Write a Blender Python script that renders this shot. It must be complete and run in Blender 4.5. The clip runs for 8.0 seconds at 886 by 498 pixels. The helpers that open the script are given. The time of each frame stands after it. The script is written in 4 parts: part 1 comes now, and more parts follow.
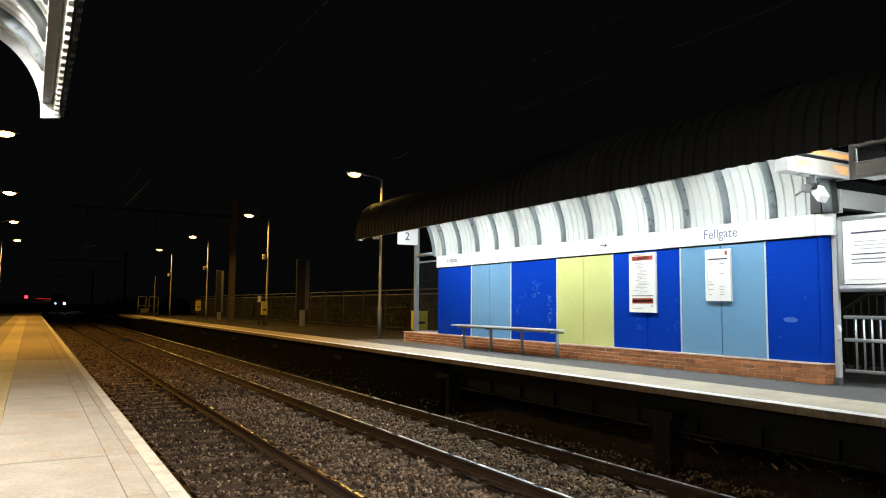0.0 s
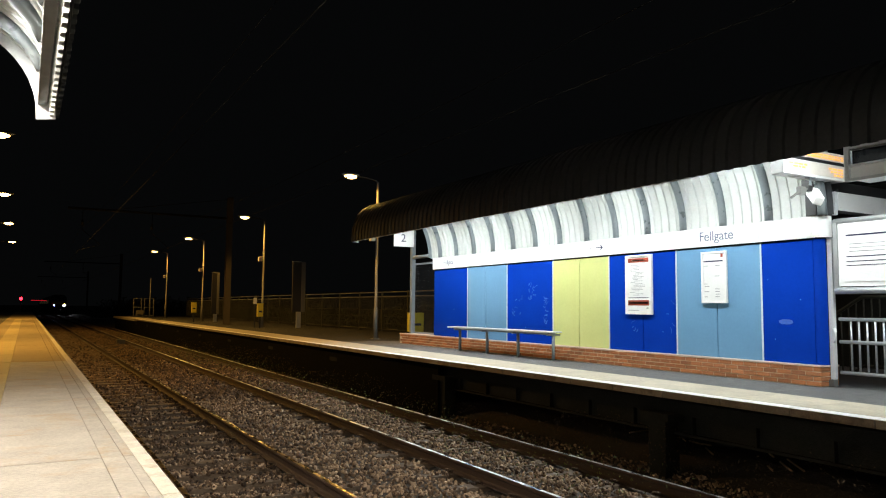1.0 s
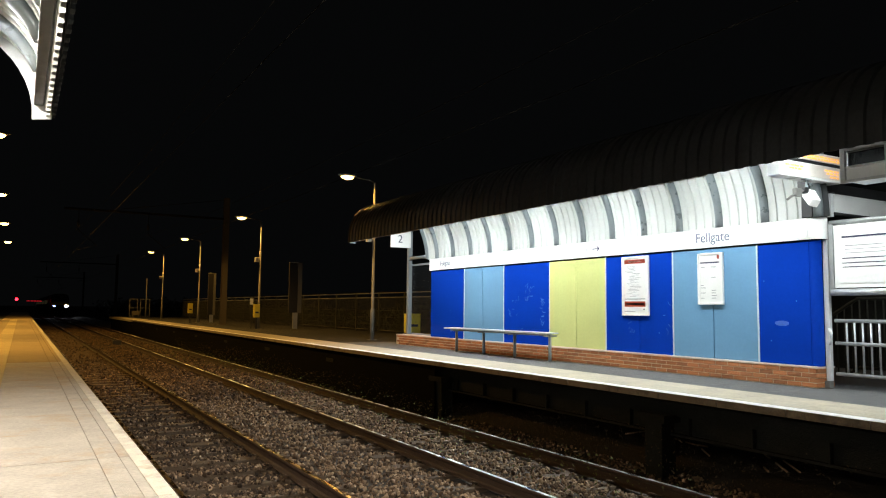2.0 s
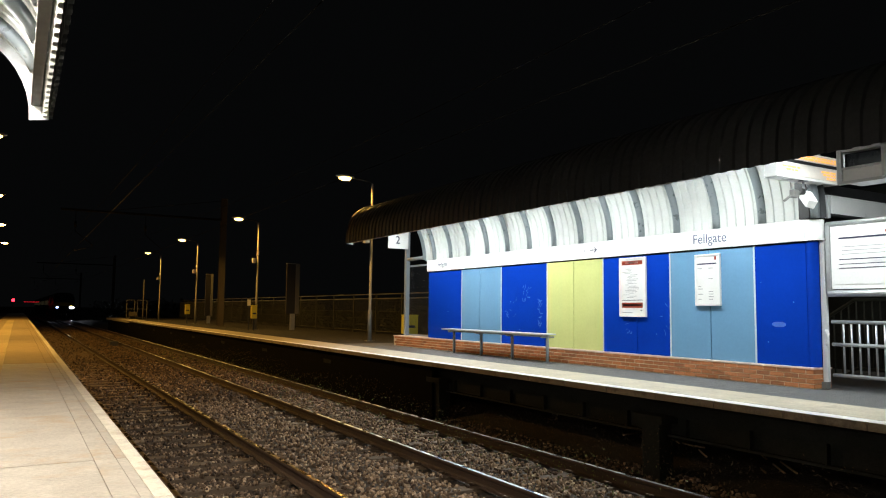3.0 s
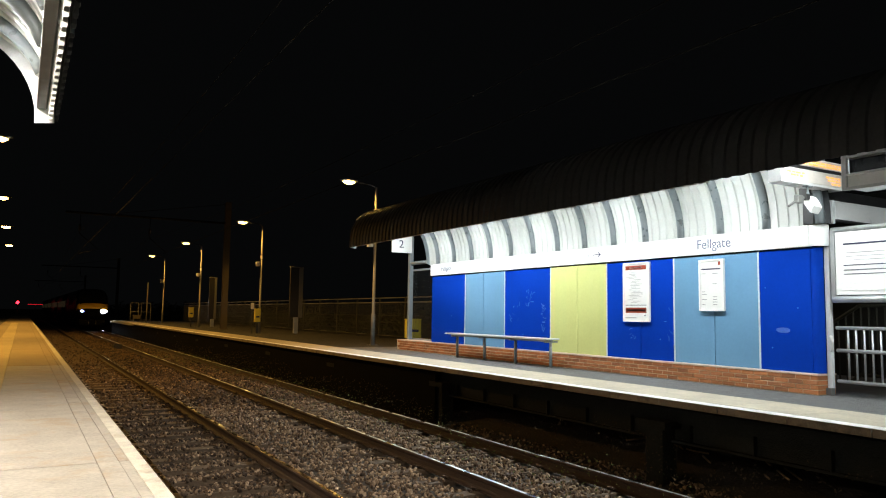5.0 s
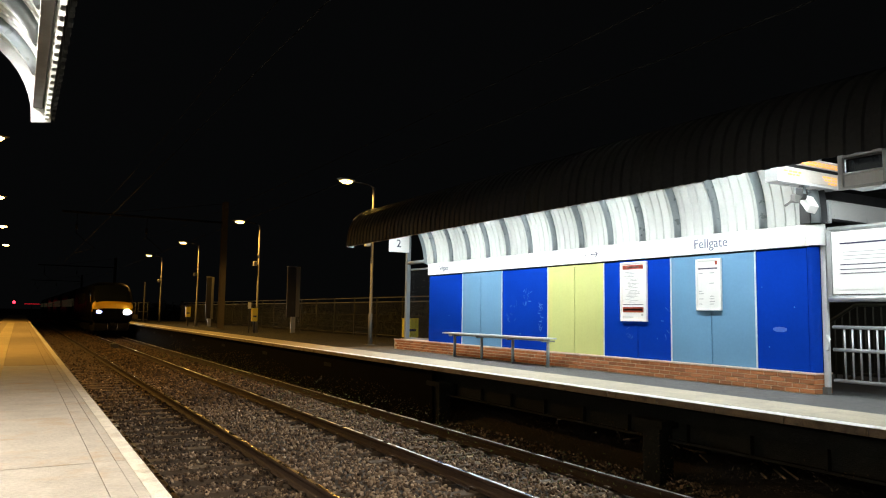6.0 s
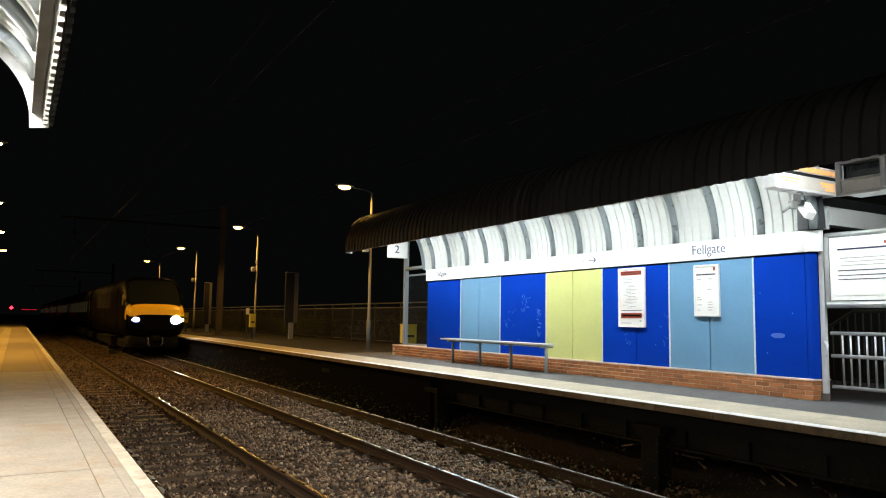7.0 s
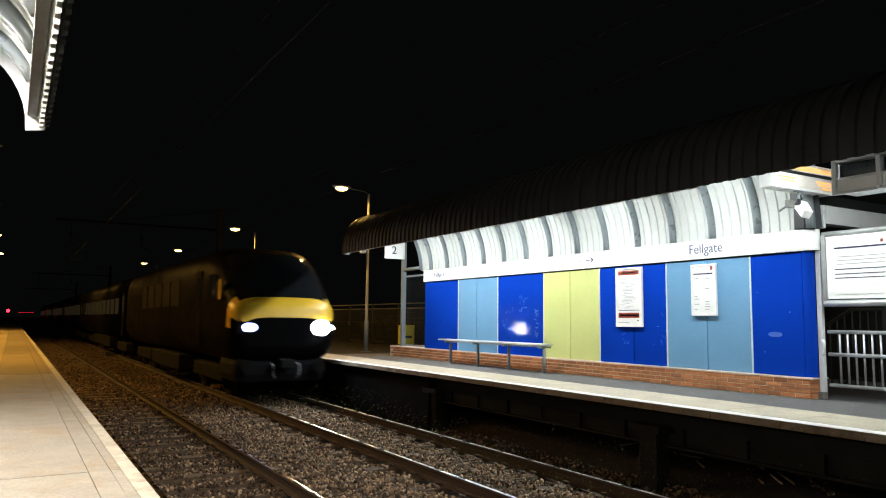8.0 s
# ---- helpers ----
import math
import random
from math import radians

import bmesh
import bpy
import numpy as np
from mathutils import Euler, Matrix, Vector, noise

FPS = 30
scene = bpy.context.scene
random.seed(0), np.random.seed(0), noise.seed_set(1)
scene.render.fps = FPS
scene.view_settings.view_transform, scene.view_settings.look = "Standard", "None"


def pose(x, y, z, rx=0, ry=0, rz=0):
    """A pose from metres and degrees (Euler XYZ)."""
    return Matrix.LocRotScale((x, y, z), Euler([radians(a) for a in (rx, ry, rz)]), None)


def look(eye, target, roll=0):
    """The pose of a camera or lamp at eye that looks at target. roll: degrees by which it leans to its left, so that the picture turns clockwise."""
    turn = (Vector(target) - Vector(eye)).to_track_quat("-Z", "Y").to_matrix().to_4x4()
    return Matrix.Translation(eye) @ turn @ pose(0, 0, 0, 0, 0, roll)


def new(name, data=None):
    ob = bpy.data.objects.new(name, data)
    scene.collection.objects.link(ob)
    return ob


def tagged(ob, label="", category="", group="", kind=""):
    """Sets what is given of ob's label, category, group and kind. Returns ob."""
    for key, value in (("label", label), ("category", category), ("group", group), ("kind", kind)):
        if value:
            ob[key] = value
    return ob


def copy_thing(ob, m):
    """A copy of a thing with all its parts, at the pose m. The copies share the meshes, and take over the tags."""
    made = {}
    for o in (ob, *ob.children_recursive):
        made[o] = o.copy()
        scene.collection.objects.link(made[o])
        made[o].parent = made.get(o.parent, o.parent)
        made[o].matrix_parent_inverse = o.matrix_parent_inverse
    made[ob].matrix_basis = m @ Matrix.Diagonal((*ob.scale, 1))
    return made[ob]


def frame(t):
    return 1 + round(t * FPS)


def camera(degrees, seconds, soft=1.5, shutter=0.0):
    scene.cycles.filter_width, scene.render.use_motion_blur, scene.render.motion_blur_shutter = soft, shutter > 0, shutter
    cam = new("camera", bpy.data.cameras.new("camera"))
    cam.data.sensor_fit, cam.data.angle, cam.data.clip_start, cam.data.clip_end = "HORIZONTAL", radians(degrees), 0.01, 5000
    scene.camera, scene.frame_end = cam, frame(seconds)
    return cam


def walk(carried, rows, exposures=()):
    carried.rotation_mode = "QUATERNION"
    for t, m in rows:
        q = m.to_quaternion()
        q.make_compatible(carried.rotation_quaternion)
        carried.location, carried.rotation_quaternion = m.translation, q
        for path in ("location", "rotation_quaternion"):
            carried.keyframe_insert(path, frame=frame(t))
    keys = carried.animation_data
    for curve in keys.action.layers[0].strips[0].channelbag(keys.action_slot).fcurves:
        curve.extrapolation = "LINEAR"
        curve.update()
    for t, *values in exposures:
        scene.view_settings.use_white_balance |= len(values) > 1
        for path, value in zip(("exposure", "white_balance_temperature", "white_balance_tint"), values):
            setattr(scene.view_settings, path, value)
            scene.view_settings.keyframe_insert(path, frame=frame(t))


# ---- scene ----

# The camera stands on the near platform; it only sways. Rail tops at z = -0.915, platforms at z = 0.
EYE = (0.0, 0.0, 1.032)
SWAY = [  # seconds, yaw from the track's line, pitch, roll in degrees
    (0, -29.443, 4.483, 0.523),
    (0.5, -29.569, 4.613, 0.506),
    (1, -29.742, 4.637, 0.547),
    (1.5, -29.858, 4.670, 0.589),
    (3, -30.187, 4.806, 0.631),
    (3.5, -30.007, 4.847, 0.523),
    (4, -29.703, 5.005, 0.659),
    (4.5, -29.755, 5.118, 0.819),
    (6, -30.115, 5.093, 0.861),
    (6.5, -30.115, 5.395, 0.937),
    (7, -30.246, 5.554, 0.890),
    (7.5, -30.328, 5.640, 0.676),
    (8, -30.453, 5.611, 0.580),
]


def sway_pose(yaw, pitch, roll):
    a, b = radians(-yaw), radians(pitch)
    way = Vector((math.sin(a) * math.cos(b), math.cos(a) * math.cos(b), math.sin(b)))
    return look(EYE, Vector(EYE) + 10 * way, roll)


cam = camera(62.67, 8.0, soft=1.1, shutter=0.5)
walk(cam, [(t, sway_pose(a, b, c)) for t, a, b, c in SWAY])

# ---- night sky, exposure ----
world = bpy.data.worlds.new("night")
world.use_nodes = True
scene.world = world
world.node_tree.nodes["Background"].inputs[0].default_value = (0.88, 0.95, 1.0, 1)
world.node_tree.nodes["Background"].inputs[1].default_value = 0.0013
scene.view_settings.exposure = 0.64

SODIUM = (1.0, 0.53, 0.1)
TUBE = (0.93, 1.0, 1.0)
WARM_TUBE = (1.0, 0.89, 0.75)


# ---- materials ----
def mat(name, col, rough=0.6, metal=0.0, vary=0.25, scale=6.0, bump=0.0, bscale=60.0, dirt=None, dirt_at=0.55, random_amt=0.0, alpha_rough=0.0):
    """Base colour varied by two noises, a stain colour, roughness variation and bump."""
    m = bpy.data.materials.new(name)
    m.use_nodes = True
    nt = m.node_tree
    b = nt.nodes["Principled BSDF"]
    tc = nt.nodes.new("ShaderNodeTexCoord")
    n1 = nt.nodes.new("ShaderNodeTexNoise")
    n1.inputs["Scale"].default_value = scale
    n1.inputs["Detail"].default_value = 6
    n2 = nt.nodes.new("ShaderNodeTexNoise")
    n2.inputs["Scale"].default_value = scale * 11
    n2.inputs["Detail"].default_value = 4
    coords = tc.outputs["Object"]
    if random_amt:  # alike pieces on one mesh get their own patch of the pattern
        own = nt.nodes.new("ShaderNodeObjectInfo")
        shift = nt.nodes.new("ShaderNodeVectorMath")
        shift.operation = "MULTIPLY_ADD"
        nt.links.new(own.outputs["Random"], shift.inputs[0])
        shift.inputs[1].default_value = (37.0, 61.0, 23.0)
        nt.links.new(coords, shift.inputs[2])
        coords = shift.outputs[0]
    for n in (n1, n2):
        nt.links.new(coords, n.inputs["Vector"])
    add = nt.nodes.new("ShaderNodeMath")
    add.operation = "ADD"
    nt.links.new(n1.outputs["Fac"], add.inputs[0])
    nt.links.new(n2.outputs["Fac"], add.inputs[1])
    src = add.outputs[0]
    if random_amt:
        oi = nt.nodes.new("ShaderNodeObjectInfo")
        mul = nt.nodes.new("ShaderNodeMath")
        mul.operation = "MULTIPLY_ADD"
        mul.inputs[1].default_value = random_amt
        nt.links.new(oi.outputs["Random"], mul.inputs[0])
        nt.links.new(src, mul.inputs[2])
        src = mul.outputs[0]
    mr = nt.nodes.new("ShaderNodeMapRange")
    mr.inputs["From Min"].default_value = 0.6
    mr.inputs["From Max"].default_value = 1.4 + random_amt
    mr.inputs["To Min"].default_value = 1 - vary
    mr.inputs["To Max"].default_value = 1 + vary
    nt.links.new(src, mr.inputs["Value"])
    mix = nt.nodes.new("ShaderNodeMix")
    mix.data_type = "RGBA"
    mix.blend_type = "MULTIPLY"
    mix.inputs["Factor"].default_value = 1
    mix.inputs["A"].default_value = (*col, 1)
    nt.links.new(mr.outputs["Result"], mix.inputs["B"])
    out = mix.outputs["Result"]
    if dirt:
        n3 = nt.nodes.new("ShaderNodeTexNoise")
        n3.inputs["Scale"].default_value = scale * 0.45
        n3.inputs["Detail"].default_value = 8
        n3.inputs["Roughness"].default_value = 0.7
        nt.links.new(coords, n3.inputs["Vector"])
        ramp = nt.nodes.new("ShaderNodeValToRGB")
        ramp.color_ramp.elements[0].position = dirt_at
        ramp.color_ramp.elements[1].position = min(1, dirt_at + 0.2)
        nt.links.new(n3.outputs["Fac"], ramp.inputs["Fac"])
        mx = nt.nodes.new("ShaderNodeMix")
        mx.data_type = "RGBA"
        nt.links.new(ramp.outputs["Color"], mx.inputs["Factor"])
        nt.links.new(out, mx.inputs["A"])
        mx.inputs["B"].default_value = (*dirt, 1)
        out = mx.outputs["Result"]
    nt.links.new(out, b.inputs["Base Color"])
    rr = nt.nodes.new("ShaderNodeMapRange")
    rr.inputs["From Min"].default_value = 0.3
    rr.inputs["From Max"].default_value = 0.7
    rr.inputs["To Min"].default_value = max(0.03, rough - min(0.1, rough * 0.4))
    rr.inputs["To Max"].default_value = min(1, rough + min(0.1, rough * 0.4))
    nt.links.new(n1.outputs["Fac"], rr.inputs["Value"])
    nt.links.new(rr.outputs["Result"], b.inputs["Roughness"])
    b.inputs["Metallic"].default_value = metal
    if bump:
        nb = nt.nodes.new("ShaderNodeTexNoise")
        nb.inputs["Scale"].default_value = bscale
        nb.inputs["Detail"].default_value = 5
        nt.links.new(coords, nb.inputs["Vector"])
        bp = nt.nodes.new("ShaderNodeBump")
        bp.inputs["Strength"].default_value = bump
        bp.inputs["Distance"].default_value = 0.02
        nt.links.new(nb.outputs["Fac"], bp.inputs["Height"])
        nt.links.new(bp.outputs["Normal"], b.inputs["Normal"])
    return m


def glow(name, col, strength, base=None):
    m = bpy.data.materials.new(name)
    m.use_nodes = True
    b = m.node_tree.nodes["Principled BSDF"]
    b.inputs["Base Color"].default_value = (*(base or col), 1)
    b.inputs["Emission Color"].default_value = (*col, 1)
    b.inputs["Emission Strength"].default_value = strength
    return m


M_GROUND = mat("dark soil and grass", (0.035, 0.033, 0.02), 0.95, vary=0.5, scale=0.7, bump=0.8, bscale=8)
M_BED = mat("ballast bed", (0.04, 0.029, 0.02), 0.9, vary=0.5, scale=9, bump=1.0, bscale=22)
M_SLEEPER = mat("weathered concrete sleeper", (0.105, 0.072, 0.045), 0.85, vary=0.4, scale=5, bump=0.3, dirt=(0.075, 0.05, 0.032), random_amt=0.5)
M_RUST = mat("rusty rail steel", (0.05, 0.029, 0.019), 0.75, vary=0.4, scale=8, bump=0.3, bscale=90)
M_RAILTOP = mat("worn rail head", (0.66, 0.65, 0.64), 0.3, 1.0, vary=0.12, scale=3)
M_RAILTOP_DULL = mat("brown rail head", (0.26, 0.19, 0.13), 0.27, 1.0, vary=0.25, scale=3)
M_CLIP = mat("rail clip steel", (0.16, 0.12, 0.09), 0.5, 0.6, vary=0.3, scale=20)
M_SLAB = mat("platform paving slab", (0.52, 0.485, 0.42), 0.8, vary=0.28, scale=3.4, bump=0.6, bscale=150, dirt=(0.5, 0.37, 0.22), dirt_at=0.53, random_amt=0.15)
M_SLABFAR = mat("buff tactile paving", (0.47, 0.42, 0.315), 0.8, vary=0.3, scale=2.4, bump=0.25, bscale=90, dirt=(0.4, 0.36, 0.27), dirt_at=0.6, random_amt=0.12)
M_SLABOLD = mat("older brown paving", (0.4, 0.32, 0.2), 0.85, vary=0.2, scale=2.4, bump=0.25, bscale=120, random_amt=0.15)
M_WIRE = mat("blackened wire", (0.03, 0.03, 0.03), 0.9)
M_WIRE.node_tree.nodes["Principled BSDF"].inputs["Specular IOR Level"].default_value = 0.05
M_EDGE = mat("white painted coping edge", (0.74, 0.7, 0.6), 0.75, vary=0.3, scale=9, bump=0.7, bscale=70, dirt=(0.46, 0.38, 0.27), dirt_at=0.53, random_amt=0.15)
M_WLINE = mat("white edge line paint", (0.86, 0.85, 0.81), 0.65, vary=0.12, scale=8, dirt=(0.6, 0.55, 0.46), dirt_at=0.62, random_amt=0.1)
M_COPING = mat("coping concrete", (0.27, 0.225, 0.165), 0.85, vary=0.45, scale=5, bump=0.4, dirt=(0.035, 0.028, 0.022), dirt_at=0.52, random_amt=0.3)
M_YLINE = mat("buff yellow tactile paving", (0.53, 0.44, 0.24), 0.75, vary=0.25, scale=4, dirt=(0.45, 0.36, 0.2), dirt_at=0.58, random_amt=0.2)
M_ASPHALT = mat("platform asphalt", (0.115, 0.115, 0.112), 0.85, vary=0.5, scale=7, bump=0.7, bscale=160, dirt=(0.21, 0.205, 0.195), dirt_at=0.56)
M_DARKTAR = mat("near-black tarmac", (0.02, 0.019, 0.018), 0.9, vary=0.5, scale=3, bump=0.6, bscale=140)
M_BRICK = mat("orange-red brick", (0.4, 0.15, 0.055), 0.85, vary=0.55, scale=7, bump=0.35, bscale=80, random_amt=1.1)
M_MORTAR = mat("pale mortar", (0.66, 0.53, 0.39), 0.9, vary=0.2, scale=10, bump=0.3)
M_CAP = mat("pale coping stone", (0.74, 0.58, 0.5), 0.85, vary=0.15, scale=6, bump=0.2)
M_BLUE = mat("deep blue laminate panel", (0.004, 0.04, 0.385), 0.06, vary=0.07, scale=2, dirt=(0.006, 0.047, 0.41), dirt_at=0.58)
M_SKY = mat("pale blue laminate panel", (0.15, 0.315, 0.5), 0.06, vary=0.05, scale=2, dirt=(0.155, 0.345, 0.53), dirt_at=0.6)
M_LIME = mat("lime laminate panel", (0.59, 0.63, 0.25), 0.06, vary=0.05, scale=2, dirt=(0.6, 0.64, 0.27), dirt_at=0.62)
for panel_mat in (M_BLUE, M_SKY, M_LIME):
    panel_mat.node_tree.nodes["Principled BSDF"].inputs["Specular IOR Level"].default_value = 0.05
M_TRIM = mat("pale joint trim", (0.55, 0.64, 0.68), 0.4, vary=0.08, scale=5)
M_WHITE = mat("white enamel", (0.82, 0.83, 0.82), 0.35, vary=0.05, scale=3)
M_INK = mat("dark ink", (0.03, 0.035, 0.08), 0.6, vary=0.1)
M_GREYINK = mat("grey ink", (0.33, 0.34, 0.36), 0.6, vary=0.1)
M_NAME = mat("slate blue lettering", (0.13, 0.15, 0.22), 0.5, vary=0.1)
M_RED = mat("red print", (0.3, 0.045, 0.022), 0.5, vary=0.15)
M_JOINT = mat("dark joint", (0.012, 0.014, 0.02), 0.8)
M_STEEL = mat("grey painted steel", (0.24, 0.27, 0.29), 0.4, 0.25, vary=0.12, scale=6, dirt=(0.17, 0.18, 0.18), dirt_at=0.6)
M_GALV = mat("galvanised steel", (0.48, 0.5, 0.51), 0.42, 0.7, vary=0.18, scale=9)
M_GUTTER = mat("dull grey edge beam", (0.075, 0.075, 0.072), 0.5, 0.2, vary=0.15)
M_COLUMN = mat("dull painted column", (0.16, 0.16, 0.15), 0.55, 0.1, vary=0.2)
M_MAST = mat("dull brown mast steel", (0.075, 0.062, 0.045), 0.7, vary=0.25, scale=3)
M_BENCH = mat("brushed steel bench slat", (0.55, 0.6, 0.64), 0.45, 0.3, vary=0.1, scale=8)
M_ROOF = mat("dark roof sheet", (0.04, 0.043, 0.047), 0.6, 0.0, vary=0.3, scale=2)
M_LINING = mat("translucent white lining sheet", (0.5, 0.52, 0.5), 0.5, vary=0.08, scale=4)
M_RIB = mat("grey canopy rib", (0.2, 0.23, 0.245), 0.35, 0.3, vary=0.12, scale=8)
M_PALEGREY = mat("pale grey paint", (0.62, 0.64, 0.65), 0.45, vary=0.12, scale=6)
M_DARK = mat("black painted steel", (0.02, 0.02, 0.021), 0.5, vary=0.2, scale=4)
# Near-black: the shade under the far platform is put into this colour.
M_UNDER = mat("shade-dark structure", (0.024, 0.025, 0.022), 0.9, vary=0.4, scale=3, bump=0.4)
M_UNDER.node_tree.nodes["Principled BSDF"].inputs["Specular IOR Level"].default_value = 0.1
M_SHADESHEET = mat("black shade sheet", (0.008, 0.0075, 0.007), 0.95, vary=0.4, scale=3, bump=0.3)
M_SHADESHEET.node_tree.nodes["Principled BSDF"].inputs["Specular IOR Level"].default_value = 0.03
M_FENCE = mat("dull green fence", (0.032, 0.033, 0.021), 0.65, 0.1, vary=0.25, scale=5)
M_YELLOWBOX = mat("yellow plastic", (0.72, 0.62, 0.06), 0.5, vary=0.12, scale=6)
M_PLAST = mat("plain wall plaster", (0.5, 0.5, 0.48), 0.8, vary=0.1, scale=3)
M_TUBE = glow("fluorescent tube", TUBE, 62)
M_WARMTUBE = glow("warm fluorescent tube", (1.0, 0.98, 0.95), 44)
M_LAMP = glow("sodium lamp lens", (1.0, 0.56, 0.16), 9.0)
M_LED = glow("orange display dots", (1.0, 0.42, 0.08), 0.7)
M_REDLIGHT = glow("red signal lens", (1.0, 0.015, 0.03), 6)
M_REDSTRIP = glow("red reflection glow", (0.9, 0.015, 0.03), 0.35)
M_LEAF = mat("dark foliage", (0.022, 0.03, 0.012), 0.7, vary=0.5, scale=3)
M_WEED = mat("trackside weed", (0.12, 0.15, 0.04), 0.7, vary=0.4, scale=9)


# ---- mesh helpers ----
def bm_box(bm, x0, x1, y0, y1, z0, z1, bevel=0.0):
    m = Matrix.LocRotScale(((x0 + x1) / 2, (y0 + y1) / 2, (z0 + z1) / 2), None, (abs(x1 - x0), abs(y1 - y0), abs(z1 - z0)))
    r = bmesh.ops.create_cube(bm, size=1, matrix=m)
    if bevel:
        vs = set(r["verts"])
        es = [e for e in bm.edges if e.verts[0] in vs and e.verts[1] in vs]
        bmesh.ops.bevel(bm, geom=es, offset=bevel, segments=2, affect="EDGES", profile=0.6)
    return bm


def box(x0, x1, y0, y1, z0, z1, bevel=0.0):
    return bm_box(bmesh.new(), x0, x1, y0, y1, z0, z1, bevel)


def bm_tube(bm, pts, r, seg=10):
    """A round bar along the points, closed at both ends."""
    pts = [Vector(p) for p in pts]
    rings = []
    for i, p in enumerate(pts):
        d = (pts[min(i + 1, len(pts) - 1)] - pts[max(i - 1, 0)]).normalized()
        q = d.to_track_quat("Z", "Y")
        rr = r[i] if isinstance(r, (list, tuple)) else r
        rings.append([bm.verts.new(p + q @ Vector((rr * math.cos(2 * math.pi * k / seg), rr * math.sin(2 * math.pi * k / seg), 0))) for k in range(seg)])
    for a, b in zip(rings, rings[1:]):
        for k in range(seg):
            f = bm.faces.new((a[k], a[(k + 1) % seg], b[(k + 1) % seg], b[k]))
            f.smooth = True
    bm.faces.new(list(reversed(rings[0])))
    bm.faces.new(rings[-1])
    return bm


def tube(pts, r, seg=10):
    return bm_tube(bmesh.new(), pts, r, seg)


def mesh_of(name, bm, material):
    bmesh.ops.recalc_face_normals(bm, faces=bm.faces[:])
    me = bpy.data.meshes.new(name)
    bm.to_mesh(me)
    bm.free()
    for m in (material if isinstance(material, (list, tuple)) else [material]):
        me.materials.append(m)
    return me


def part(name, bm, material, parent, label=""):
    ob = new(name, mesh_of(name, bm, material))
    ob.parent = parent
    if label:
        ob["label"] = label
    return ob


def thing(name, label, category, group="", kind="", at=(0, 0, 0), bm=None, material=None):
    ob = new(name, mesh_of(name, bm, material) if bm else None)
    ob.location = at
    return tagged(ob, label, category, group, kind)


def piece(name, me, parent, at, rot=None):
    ob = new(name, me)
    ob.parent = parent
    ob.location = at
    if rot:
        ob.rotation_euler = rot
    return ob


def grid_mesh(xs, ys, zfun):
    bm = bmesh.new()
    v = [[bm.verts.new((x, y, zfun(x, y))) for x in xs] for y in ys]
    for j in range(len(ys) - 1):
        for i in range(len(xs) - 1):
            bm.faces.new((v[j][i], v[j][i + 1], v[j + 1][i + 1], v[j + 1][i]))
    return bm


def writing(name, text, size, material, parent, m, extrude=0.003, align="CENTER"):
    cu = bpy.data.curves.new(name, "FONT")
    cu.body, cu.size, cu.extrude, cu.align_x, cu.align_y = text, size, extrude, align, "CENTER"
    tmp = bpy.data.objects.new(name, cu)
    me = bpy.data.meshes.new_from_object(tmp)
    bpy.data.objects.remove(tmp)
    me.materials.clear()
    me.materials.append(material)
    ob = new(name, me)
    ob.parent = parent
    ob.matrix_basis = m
    return ob


def facing_track(x, y, z):
    """Pose of writing on a wall that faces the near platform."""
    return Matrix.Translation((x, y, z)) @ Matrix(((0, 0, -1, 0), (-1, 0, 0, 0), (0, 1, 0, 0), (0, 0, 0, 1)))


# ---- ground and track bed ----
NEAR_EDGE, FAR_EDGE = 0.80, 7.13
RAILS = (1.54, 3.044, 4.92, 6.425)
RAIL_Z = -0.915
NEAR_TRACK, FAR_TRACK = 2.29, 5.672

thing("ground", "dark rough ground reaching the horizon", "ground", kind="structure",
      bm=grid_mesh([-400, -60, -9, 16, 60, 400], [-60, -20, 110, 300, 900, 1800], lambda x, y: -1.62), material=M_GROUND)


def bed_z(x, y):
    """Height of the ballast: full in the far track, humped in the middle, low beside the near rails."""
    n = 0.05 * noise.noise((x * 1.3, y * 0.5, 0)) + 0.03 * noise.noise((x * 5, y * 4, 3))
    z = -1.14
    z += 0.05 * math.exp(-((x - 4.0) / 0.55) ** 2)
    z += 0.05 * math.exp(-((x - FAR_TRACK) / 0.6) ** 2)
    z -= 0.05 * max(0, min(1, (x - 6.75) / 0.3))
    z += 0.29 * max(0, min(1, (x - 7.3) / 1.0))
    return z + n * 0.5


BED_X = [0.2 + 0.16 * i for i in range(59)]
BED_Y = [-6 + 0.22 * i for i in range(180)] + [34 + 3 * i for i in range(120)]
bed = thing("ballast_bed", "brown and grey stone ballast bed between the platforms", "ballast", kind="structure",
            bm=grid_mesh(BED_X, BED_Y, bed_z), material=M_BED)


# ---- rails and sleepers ----
def rail_profile():
    half = [(0.0, 0.0), (0.022, 0.0), (0.031, -0.004), (0.035, -0.014), (0.034, -0.036), (0.02, -0.045), (0.009, -0.058),
            (0.009, -0.12), (0.02, -0.138), (0.068, -0.149), (0.07, -0.159), (0.0, -0.159)]
    return half + [(-x, z) for x, z in reversed(half[1:-1])]


